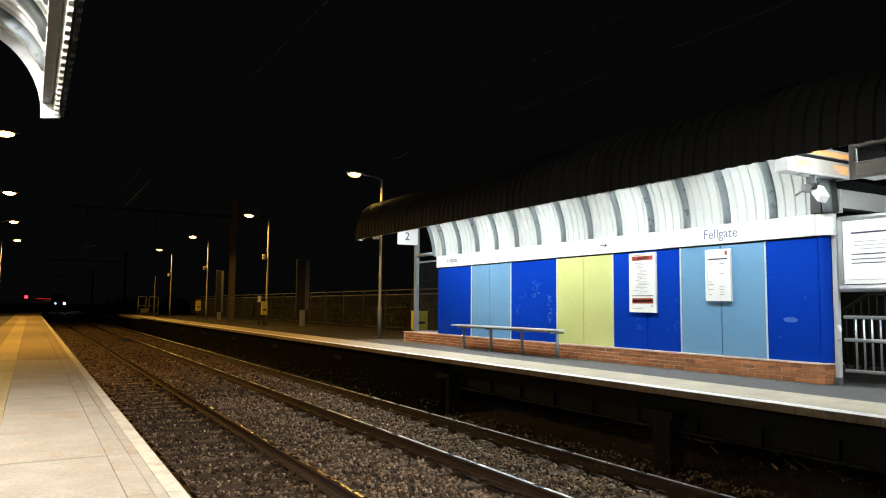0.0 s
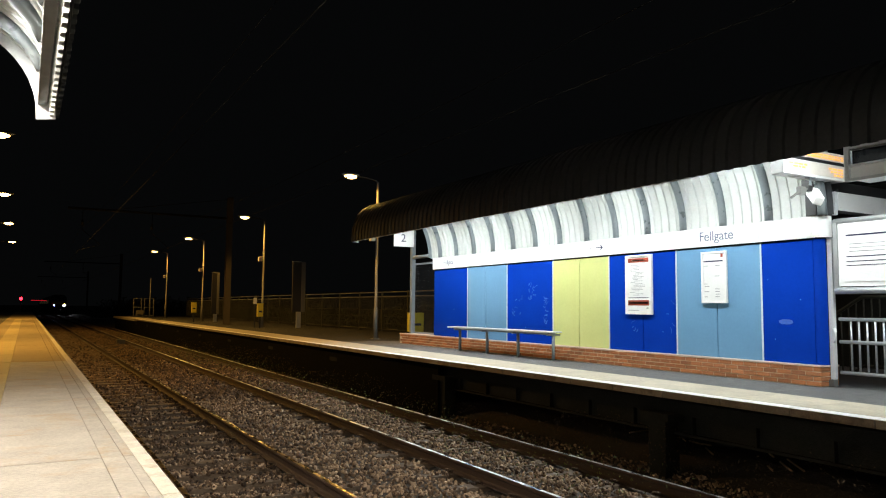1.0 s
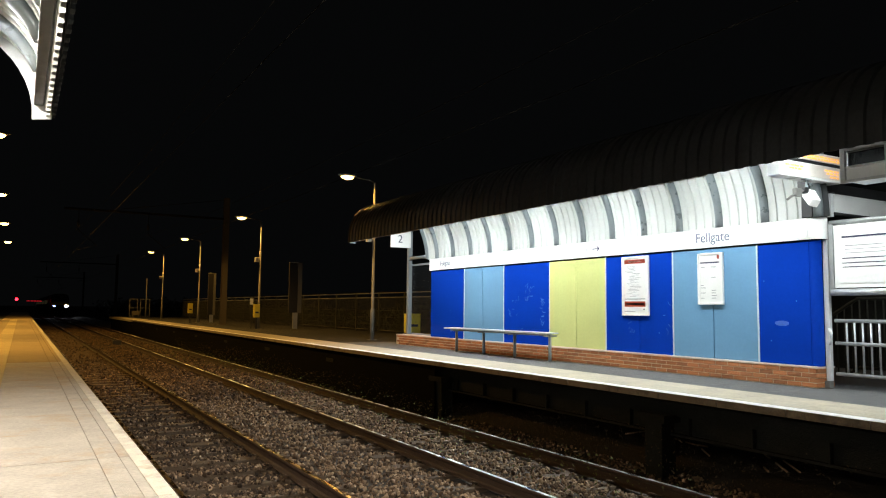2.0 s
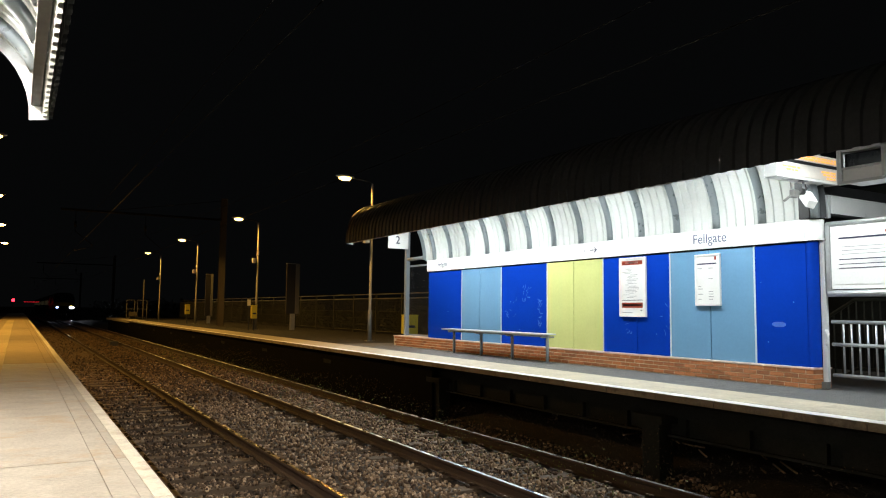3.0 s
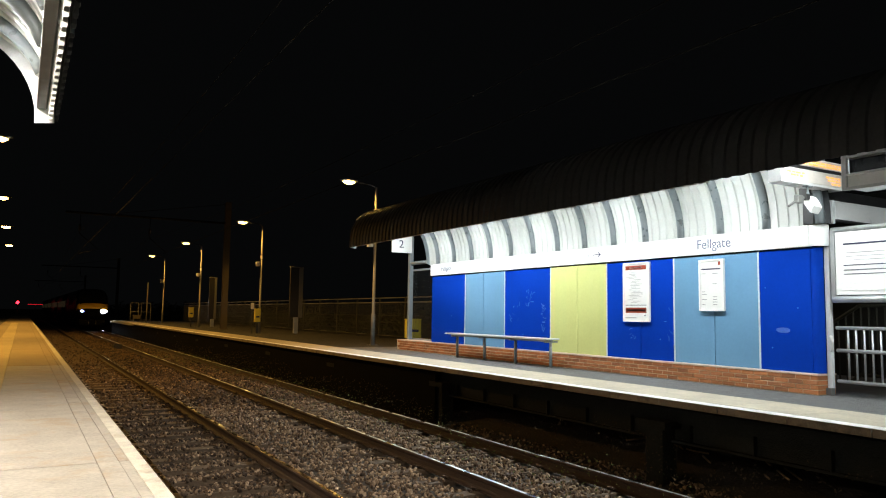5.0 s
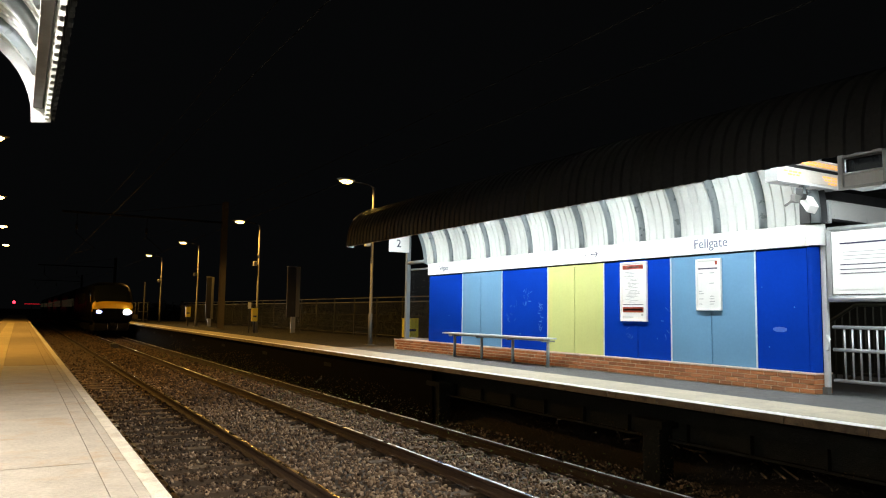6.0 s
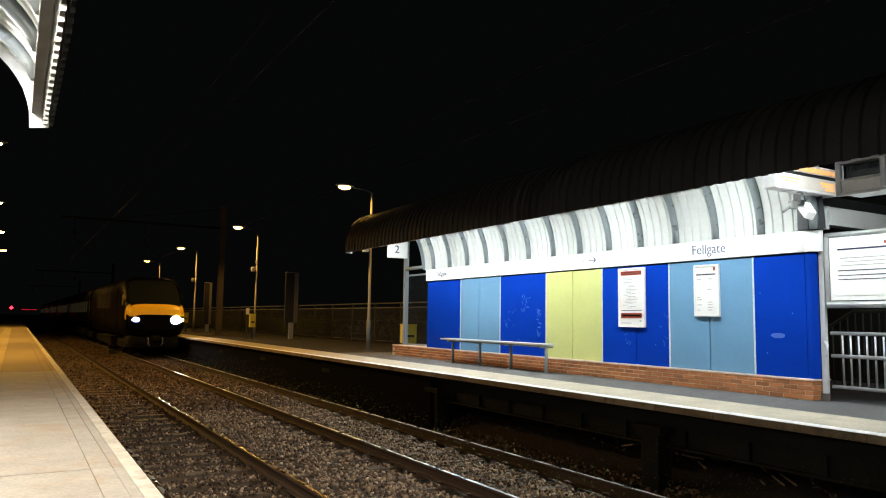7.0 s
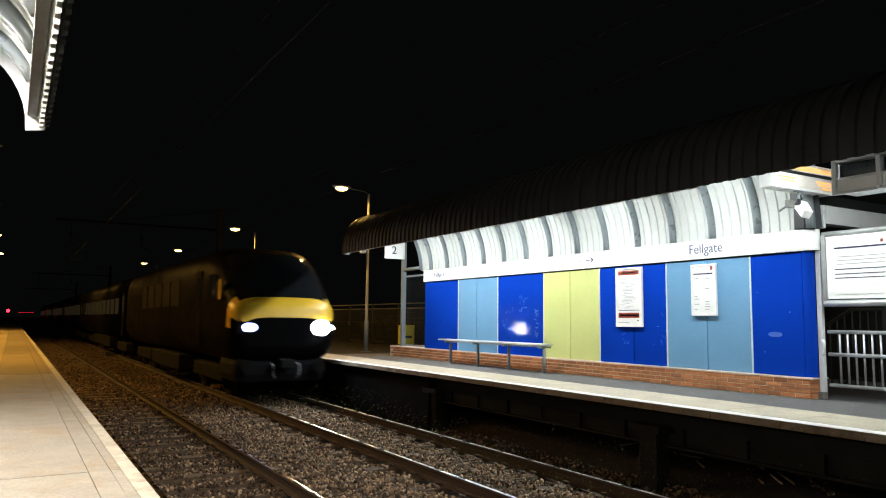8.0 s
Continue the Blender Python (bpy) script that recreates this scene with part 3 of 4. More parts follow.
def canopy(label, back_x, sgn, y0, y1, ribs, tubes, tube_material, end_material, end_label, lining_from=-99, front=0.93, edge=2.85):
    root = thing("canopy", label, "canopy", "platform canopies")
    n = 30
    for name, off, material, lab in (("roof_sheet", 0.05, M_ROOF, "dark corrugated roof sheet"), ("lining_sheet", -0.004, M_LINING, "white ribbed lining sheet")):
        outer = name == "roof_sheet"
        pitch, depth = (0.19, 0.03) if outer else (0.166, 0.02) if front > 1 else (0.19, 0.036)
        profile = ((0, 0), (0.42, 0), (0.5, depth), (0.92, depth)) if outer or front < 1 else ((0, 0), (0.72, 0), (0.78, depth), (0.94, depth))
        bm = bmesh.new()
        prev, y = None, y0
        cols = []
        while y < y1:
            for fy, fo in profile:
                if outer or y >= lining_from:
                    cols.append((min(y + fy * pitch, y1), fo))
            y += pitch
        for yy, fo in cols:
            line = []
            for i in range(n + 1):
                d = i / n
                x, z = arch(d, front, edge)
                x2, z2 = arch(min(d + 0.01, 1.0) if d < 0.99 else d, front, edge)
                x1, z1 = arch(d - 0.01 if d > 0.01 else d, front, edge)
                nx, nz = -(z2 - z1), (x2 - x1)
                ln = math.hypot(nx, nz) or 1
                o = off + fo * (1.0 if outer else 0.9)
                line.append(bm.verts.new((back_x + sgn * (x + nx / ln * o), yy, z + nz / ln * o)))
            if prev:
                for i in range(n):
                    if yy < lining_from and i < n * 0.45:
                        continue
                    bm.faces.new((prev[i], prev[i + 1], line[i + 1], line[i]))
            prev = line
        part(name, bm, material, root, lab)
    for y in ribs:
        pts = []
        for i in range(21):
            x, z = arch(i / 20 * 0.9, front, edge)
            pts.append((back_x + sgn * (x + (0.005 if i < 11 else -0.02)), y, z - 0.06 * math.sin(i / 20 * math.pi)))
        part("rib", tube(pts, 0.066, 12), M_RIB, root, "curved grey steel rib")
    xa, xb = sorted((back_x + sgn * (0.87 + front), back_x + sgn * (0.955 + front)))
    beam = box(xa, xb, y0, y1, edge + 0.115, edge + 0.225, 0.012)
    part("gutter", beam, M_GUTTER, root, "grey steel edge beam")
    for ye in ((y1,) if lining_from > y0 else (y0, y1)):
        bm = bmesh.new()
        inner, outer = [], []
        for i in range(25):
            x, z = arch(i / 24, front, edge)
            k = 0.10 + 0.02 * (i / 24)
            cx, cz = 0.98, 2.9
            dx, dz = x - cx, z - cz
            ln = math.hypot(dx, dz)
            outer.append((back_x + sgn * (x + dx / ln * 0.05), z + dz / ln * 0.05))
            inner.append((back_x + sgn * (x - dx / ln * k), z - dz / ln * k * 0.6 - (0.03 if i == 24 else 0)))
        for s in (-0.012, 0.012):
            o = [bm.verts.new((x, ye + s, z)) for x, z in outer]
            q = [bm.verts.new((x, ye + s, z)) for x, z in inner]
            for i in range(24):
                bm.faces.new((o[i], o[i + 1], q[i + 1], q[i]))
        bmesh.ops.remove_doubles(bm, verts=bm.verts[:], dist=0.0005)
        part("end_plate", bm, end_material, root, end_label)
        if lining_from > y0:  # metal strip on the sheet ends, cut short where its lamplight ends
            strip = bmesh.new()
            rows = []
            for i in range(21):
                x, z = arch(i / 24, front, edge)
                x2, z2 = arch(min(i / 24 + 0.01, 1), front, edge)
                x1, z1 = arch(max(i / 24 - 0.01, 0), front, edge)
                ln = math.hypot(x2 - x1, z2 - z1)
                nx, nz = -(z2 - z1) / ln, (x2 - x1) / ln
                rows.append([strip.verts.new((back_x + sgn * (x + nx * o), yy, z + nz * o)) for yy, o in ((ye - 0.1, 0.086), (ye - 0.1, 0.094), (ye + 0.02, 0.094), (ye + 0.02, 0.04))])
            for a, b in zip(rows, rows[1:]):
                for k in range(3):
                    strip.faces.new((a[k], a[k + 1], b[k + 1], b[k])).smooth = k == 1
            part("end_flashing", strip, M_PALEGREY, root, "pale metal end flashing")
    # fluorescent battens under the crown
    xt = back_x + sgn * 1.25
    for y in tubes:
        fit = part("light_fitting", box(xt - 0.09, xt + 0.09, y - 0.62, y + 0.62, 3.42, 3.5, 0.01), M_WHITE, root, "white light fitting")
        part("tube_lamp", tube([(xt, y - 0.58, 3.395), (xt, y + 0.58, 3.395)], 0.02, 8), tube_material, fit, "glowing fluorescent tube")
    return root


FAR_RIBS = [16.95, 16.1, 15.25, 14.4, 13.57, 12.74, 11.9, 11.06, 10.24, 9.43, 8.62, 7.81, 6.98, 6.14]
# The last two lie out of view, added to brighten the entrance end.
FAR_TUBES = [16.6, 14.4, 12.2, 9.8, 7.4, 5.0, 2.8, 0.6, -1.6]
NEAR_TUBES = [7.2, 4.8, 2.4, 0.0, -2.4]
canopy("arched platform canopy with dark sheeting, white lining and grey ribs", 9.62, -1, -3.0, 17.45, FAR_RIBS, FAR_TUBES, M_TUBE, M_RIB, "grey arched end plate", 6.05, 1.32, 2.72)
canopy("arched platform canopy end with white arch plate and grey edge beam", -1.79, 1, -6, 8.0, [7.4, 6.55, 5.7, 4.85, 4.0, 3.15, 2.3, 1.4, 0.5, -0.4], NEAR_TUBES, M_WARMTUBE, M_PALEGREY, "white arched end plate")


def strip_light(name, x, y, z, length, power, colour):
    d = bpy.data.lights.new(name, "AREA")
    d.shape, d.size, d.size_y, d.energy, d.color = "RECTANGLE", 0.16, length, power, colour
    ob = new(name, d)
    ob.location = (x, y, z)
    return ob


for y in FAR_TUBES:
    strip_light("tube_light", 8.37, y, 3.36, 1.2, 38, TUBE)
end_fill = bpy.data.lights.new("end_fill_light", "SPOT")  # added fill spot for the last tube's endways light; brightens sign and fence
end_fill.energy, end_fill.color, end_fill.shadow_soft_size, end_fill.spot_size, end_fill.spot_blend = 85, TUBE, 0.05, radians(150), 0.4
end_ob = new("end_fill_light", end_fill)
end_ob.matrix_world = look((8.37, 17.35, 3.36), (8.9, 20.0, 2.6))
for y in NEAR_TUBES:
    strip_light("tube_light", -0.54, y, 3.36, 1.2, 55, WARM_TUBE)
thing("near_back_wall", "plain pale shelter back wall", "wall", kind="structure", bm=box(-2.1, -1.81, -6, 8, -0.003, 2.4), material=M_PLAST)


# ---- lamp columns ----
def lamp_column(reach, fixtures):
    root = thing("lamp_column", "slim steel lamp column with a glowing sodium lantern", "street lamp", "platform lamps")
    col = tube([(0, 0, 0), (0, 0, 1.0), (0, 0, 1.02), (0, 0, 5.18)], [0.075, 0.07, 0.05, 0.038], 12)
    bm_box(col, -0.13, 0.13, -0.13, 0.13, 0, 0.02)
    part("column", col, M_COLUMN, root)
    s = 1 if reach > 0 else -1
    part("bracket", tube([(0, 0, 5.1), (0.06 * s, 0, 5.2), (0.2 * s, 0, 5.25), (reach - 0.3 * s, 0, 5.29)], 0.02, 8), M_DARK, root)
    head = bmesh.new()
    bmesh.ops.create_uvsphere(head, u_segments=16, v_segments=8, radius=1, matrix=Matrix.LocRotScale((reach, 0, 5.325), None, (0.33, 0.13, 0.06)))
    hd = part("lantern", head, M_STEEL, root, "grey lantern housing")
    lens = bmesh.new()
    bmesh.ops.create_uvsphere(lens, u_segments=16, v_segments=8, radius=1, matrix=Matrix.LocRotScale((reach, 0, 5.285), None, (0.22, 0.13, 0.1)))
    part("lens", lens, M_LAMP, hd, "glowing orange lens")
    if fixtures:
        ar = tube([(0, 0, 3.3), (-0.12, 0, 3.32)], 0.02, 6)
        part("bracket_arm", ar, M_GALV, root)
        part("loudspeaker", box(-0.26, -0.09, -0.09, 0.09, 3.2, 3.42, 0.02), M_WHITE, root, "pale loudspeaker box")
        part("junction_box", box(-0.07, 0.03, -0.11, -0.045, 3.58, 3.72, 0.01), M_PALEGREY, root, "small pale junction box")
    return root


def sodium(x, y, z, power):
    d = bpy.data.lights.new("sodium_light", "SPOT")
    d.energy, d.color, d.spot_size, d.spot_blend, d.shadow_soft_size = power, SODIUM, radians(164), 0.2, 0.12
    ob = new("sodium_light", d)
    ob.location = (x, y, z)


far_lamp = lamp_column(-0.98, True)
far_lamp.location = (9.95, 21.8, 0)
FAR_LAMPS = ((9.95, 21.8), (9.9, 34.8), (9.77, 48.0), (9.68, 61.3))
for x, y in FAR_LAMPS[1:]:
    copy_thing(far_lamp, pose(x, y, 0))
for x, y in FAR_LAMPS:
    sodium(x - 0.98, y, 5.12, 430)
near_lamp = lamp_column(0.92, True)
NEAR_LAMPS = ((-1.68, 21.2), (-1.84, 32.8), (-1.89, 44.6), (-1.91, 57.8))
near_lamp.location = (-1.68, 21.2, 0)
for x, y in NEAR_LAMPS[1:]:
    copy_thing(near_lamp, pose(x, y, 0))
for x, y in NEAR_LAMPS:
    sodium(x + 0.92, y, 5.12, 690)


# ---- far end of the shelter: sign post, glass screen ----
def glass(name, tint, rough=0.05, clear=0.6):
    m = bpy.data.materials.new(name)
    m.use_nodes = True
    nt = m.node_tree
    b = nt.nodes["Principled BSDF"]
    b.inputs["Base Color"].default_value = (*tint, 1)
    b.inputs["Roughness"].default_value = rough
    t = nt.nodes.new("ShaderNodeBsdfTransparent")
    mx = nt.nodes.new("ShaderNodeMixShader")
    mx.inputs[0].default_value = clear
    nt.links.new(b.outputs[0], mx.inputs[1])
    nt.links.new(t.outputs[0], mx.inputs[2])
    nt.links.new(mx.outputs[0], nt.nodes["Material Output"].inputs[0])
    return m


M_SCREEN = glass("smoked glass screen", (0.02, 0.022, 0.024), 0.08, 0.82)


def platform_sign():
    root = thing("platform_number_sign", "white platform number sign on a grey steel post", "sign", at=(9.79, 18.9, 0.292))
    part("post", box(-0.06, 0.06, -0.06, 0.06, 0, 3.0, 0.01), M_STEEL, root)
    b = part("sign_board", box(-0.67, -0.02, -0.1, -0.065, 2.5, 2.99, 0.008), M_WHITE, root, "white sign board")
    writing("sign_number", "2", 0.32, M_INK, b, Matrix.Translation((-0.37, -0.103, 2.74)) @ Euler((math.pi / 2, 0, 0)).to_matrix().to_4x4())
    part("tie_bar", tube([(0, 0.0, 2.2), (-0.05, -1.55, 2.2)], 0.05, 10), M_STEEL, root)


platform_sign()
scr = thing("glass_screen", "smoked glass wind screen beside the panel wall", "screen", at=(9.86, 18.08, 0.292))
part("pane", box(-0.008, 0.008, -0.76, 0.74, 0.05, 1.98), M_SCREEN, scr)
for z in (0.0, 1.98):
    part("screen_rail", box(-0.025, 0.025, -0.78, 0.75, z, z + 0.05), M_STEEL, scr)


# ---- fence along the back of the far platform ----
def fence(x, y0, y1):
    root = thing("fence", "dull metal mesh fence with double tube top rails", "fence", at=(x, 0, 0))
    step = 2.45
    n = int((y1 - y0) / step)
    for i in range(n + 1):
        part("post", box(-0.035, 0.035, y0 + i * step - 0.035, y0 + i * step + 0.035, 0, 1.72, 0.006), M_FENCE, root)
    for i in range(n):
        a, b = y0 + i * step + 0.036, y0 + (i + 1) * step - 0.036
        for z in (1.69, 1.5, 0.1):
            part("rail", tube([(0, a, z), (0, b, z)], 0.024, 8), M_COLUMN if z > 1 else M_FENCE, root)
        bm = bmesh.new()
        k = a + 0.05
        while k < b:
            bm_box(bm, -0.006, 0.006, k - 0.007, k + 0.007, 0.1, 1.5)
            k += 0.075
        for z in (0.35, 0.65, 0.95):
            bm_box(bm, -0.009, -0.0062, a, b, z - 0.006, z + 0.006)
        part("mesh_panel", bm, M_FENCE, root)


fence(13.45, 19.0, 73.5)


def leaf_mass(name, label, boxes, count, size, material, seed):
    rng = np.random.default_rng(seed)
    V, F, n = [], [], 0
    for (x0, x1, y0, y1, z0, z1) in boxes:
        for _ in range(count):
            u, v, w = rng.uniform(), rng.uniform(), rng.uniform() ** 0.8
            y = y0 + (y1 - y0) * v
            top = z1 * (0.65 + 0.35 * noise.noise((x0 * 0.7, y * 0.35, 1.7)) + 0.25 * noise.noise((x0, y * 1.1, 5)))
            p = np.array((x0 + (x1 - x0) * u, y, z0 + max(0.2, top - z0) * w))
            s = size * rng.uniform(0.6, 1.4)
            q = np.array(Euler(rng.uniform(0, 6.28, 3)).to_matrix())
            quad = np.array(((-s, 0, 0), (0, -s * 0.45, 0), (s, 0, 0.1 * s), (0, s * 0.45, 0))) @ q
            V.append(quad + p)
            F.append([n, n + 1, n + 2, n + 3])
            n += 4
    me = bpy.data.meshes.new(name)
    me.from_pydata(np.concatenate(V).tolist(), [], F)
    me.materials.append(material)
    return tagged(new(name, me), label, "shrubs", kind="stuff")


leaf_mass("shrubs_behind_fence", "dark shrubs in shade behind the fence", [(14.3, 16.5, 18, 80, -1.6, 1.6)], 9000, 0.1, M_LEAF, 4)
leaf_mass("shrubs_beyond_platform", "dim bushes beyond the end of the platform", [(-9, -3.5, 62, 110, -1.6, 3.2), (10, 20, 84, 130, -1.6, 2.4)], 5000, 0.2, M_LEAF, 8)
M_DRYWEED = mat("dry brown weed", (0.11, 0.075, 0.035), 0.9, vary=0.5, scale=9)
leaf_mass("dry_weeds", "dry brown weeds along the foot of the far platform", [(6.75, 7.9, 4, 40, -1.2, -0.98)], 7000, 0.016, M_DRYWEED, 10)
leaf_mass("track_weeds", "small green weeds growing through the ballast", [(4.99, 6.35, 5, 34, -1.16, -1.0)], 2400, 0.018, M_WEED, 9)


# ---- boards, bins and boxes on the far platform ----
def totem(label, x, y, w, z0, z1):
    root = thing("information_totem", label, "sign board", "boards on the far platform", at=(x, y, 0))
    part("leg", box(-0.09, 0.13, -0.07, 0.07, 0, z0, 0.01), M_GALV, root)
    part("board", box(-w, w * 0.35, -0.07, 0.07, z0, z1, 0.012), M_DARK, root, "dark board face")
    part("edge_strip", box(w * 0.35 + 0.002, w, -0.08, 0.08, z0 - 0.02, z1 + 0.02, 0.015), M_COLUMN, root, "pale steel edge")
    part("cap", box(-w - 0.01, w * 0.35, -0.08, 0.08, z1 + 0.001, z1 + 0.03, 0.008), M_STEEL, root)


totem("tall dark information totem with a pale steel edge", 11.55, 34.4, 0.32, 0.78, 3.2)
totem("dark information totem beside a lamp column", 10.8, 49.0, 0.24, 0.5, 3.2)


def yellow_box(x, y, z, w, h, label):
    root = thing("yellow_box", label, "box", "yellow boxes on the far platform", at=(x, y, z))
    part("stand", box(-0.04, 0.04, -0.04, 0.04, 0, h - 0.6, 0.005), M_DARK, root)
    part("body", box(-w / 2, w / 2, -0.12, 0.12, h - 0.6, h, 0.015), M_YELLOWBOX, root)
    part("lid", box(-w / 2 - 0.01, w / 2 + 0.01, -0.13, 0.13, h + 0.001, h + 0.03, 0.008), M_YELLOWBOX, root)
    part("notice", box(-w * 0.3, w * 0.3, -0.126, -0.121, h - 0.4, h - 0.32), M_INK, root, "dark notice strip")
    return root


yellow_box(11.26, 21.5, 0, 0.5, 0.84, "yellow box on a dark stand behind the plinth")
yellow_box(9.72, 34.55, 0.0, 0.26, 1.14, "yellow box beside a lamp column")
yellow_box(9.28, 48.0, 0.0, 0.28, 1.2, "yellow box beside a lamp column")


def small_cabinet(x, y):
    root = thing("white_cabinet", "small pale equipment box on a slim stand", "cabinet", at=(x, y, 0))
    part("stand", box(-0.02, 0.02, -0.02, 0.02, 0.0, 1.14, 0.004), M_DARK, root)
    part("body", box(-0.07, 0.07, -0.06, 0.06, 1.14, 1.44, 0.012), M_PALEGREY, root)
    part("door", box(-0.055, 0.055, -0.068, -0.061, 1.16, 1.42), M_WHITE, root)


small_cabinet(9.52, 34.7)
tb = thing("track_box", "small dark equipment box beside the rail", "box", at=(4.6, 43.2, -1.16))
part("body", box(-0.2, 0.2, -0.25, 0.25, 0, 0.3, 0.02), M_DARK, tb)
part("lid", box(-0.22, 0.22, -0.27, 0.27, 0.301, 0.33, 0.01), M_DARK, tb)


# ---- railings at the far end ----
def end_railing(x, y, length, bays):
    root = thing("end_railing", "pale tubular railing at the platform end", "railing", "platform end railings", at=(x, y, 0))
    for k in range(bays + 1):
        part("post", tube([(k * length / bays, 0, 0), (k * length / bays, 0, 1.6)], 0.03, 8), M_COLUMN, root)
    for z in (0.15, 0.85, 1.6):
        part("rail", tube([(0, 0, z), (length, 0, z)], 0.028, 8), M_COLUMN, root)


end_railing(8.0, 67.0, 0.62, 1)
end_railing(8.85, 67.0, 0.75, 1)
pole = thing("slim_post", "slim dull steel post near the platform end", "post", at=(9.15, 66.0, 0))
part("shaft", tube([(0, 0, 0), (0, 0, 3.35)], [0.06, 0.045], 10), M_COLUMN, pole)
part("base_plate", box(-0.12, 0.12, -0.12, 0.12, 0, 0.02, 0.004), M_COLUMN, pole)
small = thing("low_sign", "low dull brown sign board by the end railing", "sign", at=(8.45, 66.6, 0))
part("board", box(-0.3, 0.3, -0.02, 0.02, 0.25, 0.6, 0.01), M_MAST, small)
for x in (-0.22, 0.22):
    part("leg", box(x - 0.02, x + 0.02, 0.021, 0.05, 0, 0.5), M_COLUMN, small)


# ---- overhead line ----
def mast(y):
    root = thing("overhead_line_mast", "grey steel mast with a boom over both tracks", "mast", "overhead line masts", at=(9.87, y, 0))
    bm = bmesh.new()
    bm_box(bm, -0.15, 0.15, -0.15, -0.13, 0, 7.2)
    bm_box(bm, -0.15, 0.15, 0.13, 0.15, 0, 7.2)
    bm_box(bm, -0.012, 0.012, -0.129, 0.129, 0, 7.2)
    bm_box(bm, -0.25, 0.25, -0.25, 0.25, 0, 0.03)
    part("mast_column", bm, M_MAST, root)
    part("boom", tube([(0, 0, 6.0), (-8.2, 0, 6.0)], 0.06, 8), M_WIRE, root)
    part("stay", tube([(0, 0, 7.1), (-6.0, 0, 6.06)], 0.015, 6), M_WIRE, root)
    for x in (FAR_TRACK - 9.8, NEAR_TRACK - 9.8):
        d = part("drop_arm", tube([(x, 0, 6.0), (x, 0, 4.9), (x + 0.9, 0, 4.15), (x, 0, 3.87)], 0.022, 6), M_WIRE, root)
        part("insulator", tube([(x, 0, 5.4), (x, 0, 5.1)], 0.06, 10), M_DARK, d)


for y in (-12.0, 41.8, 96.0, 150.0):
    mast(y)
for x, zc, lab in ((NEAR_TRACK, 3.87, "thin overhead contact wire above the near track"), (FAR_TRACK, 3.72, "thin overhead contact wire above the far track")):
    thing("contact_wire", lab, "wire", "overhead wires", bm=tube([(x, y, zc) for y in (-12, 41.8, 96, 150, 240)], 0.007, 6), material=M_WIRE)
    pts = []
    for a, b in ((-12.0, 41.8), (41.8, 96.0), (96.0, 150.0)):
        pts += [(x, a + (b - a) * k / 12, zc + 1.1 - 0.55 * (1 - (2 * k / 12 - 1) ** 2)) for k in range(12)]
    thing("catenary_wire", lab.replace("contact", "catenary"), "wire", "overhead wires", bm=tube(pts, 0.005, 6), material=M_WIRE)


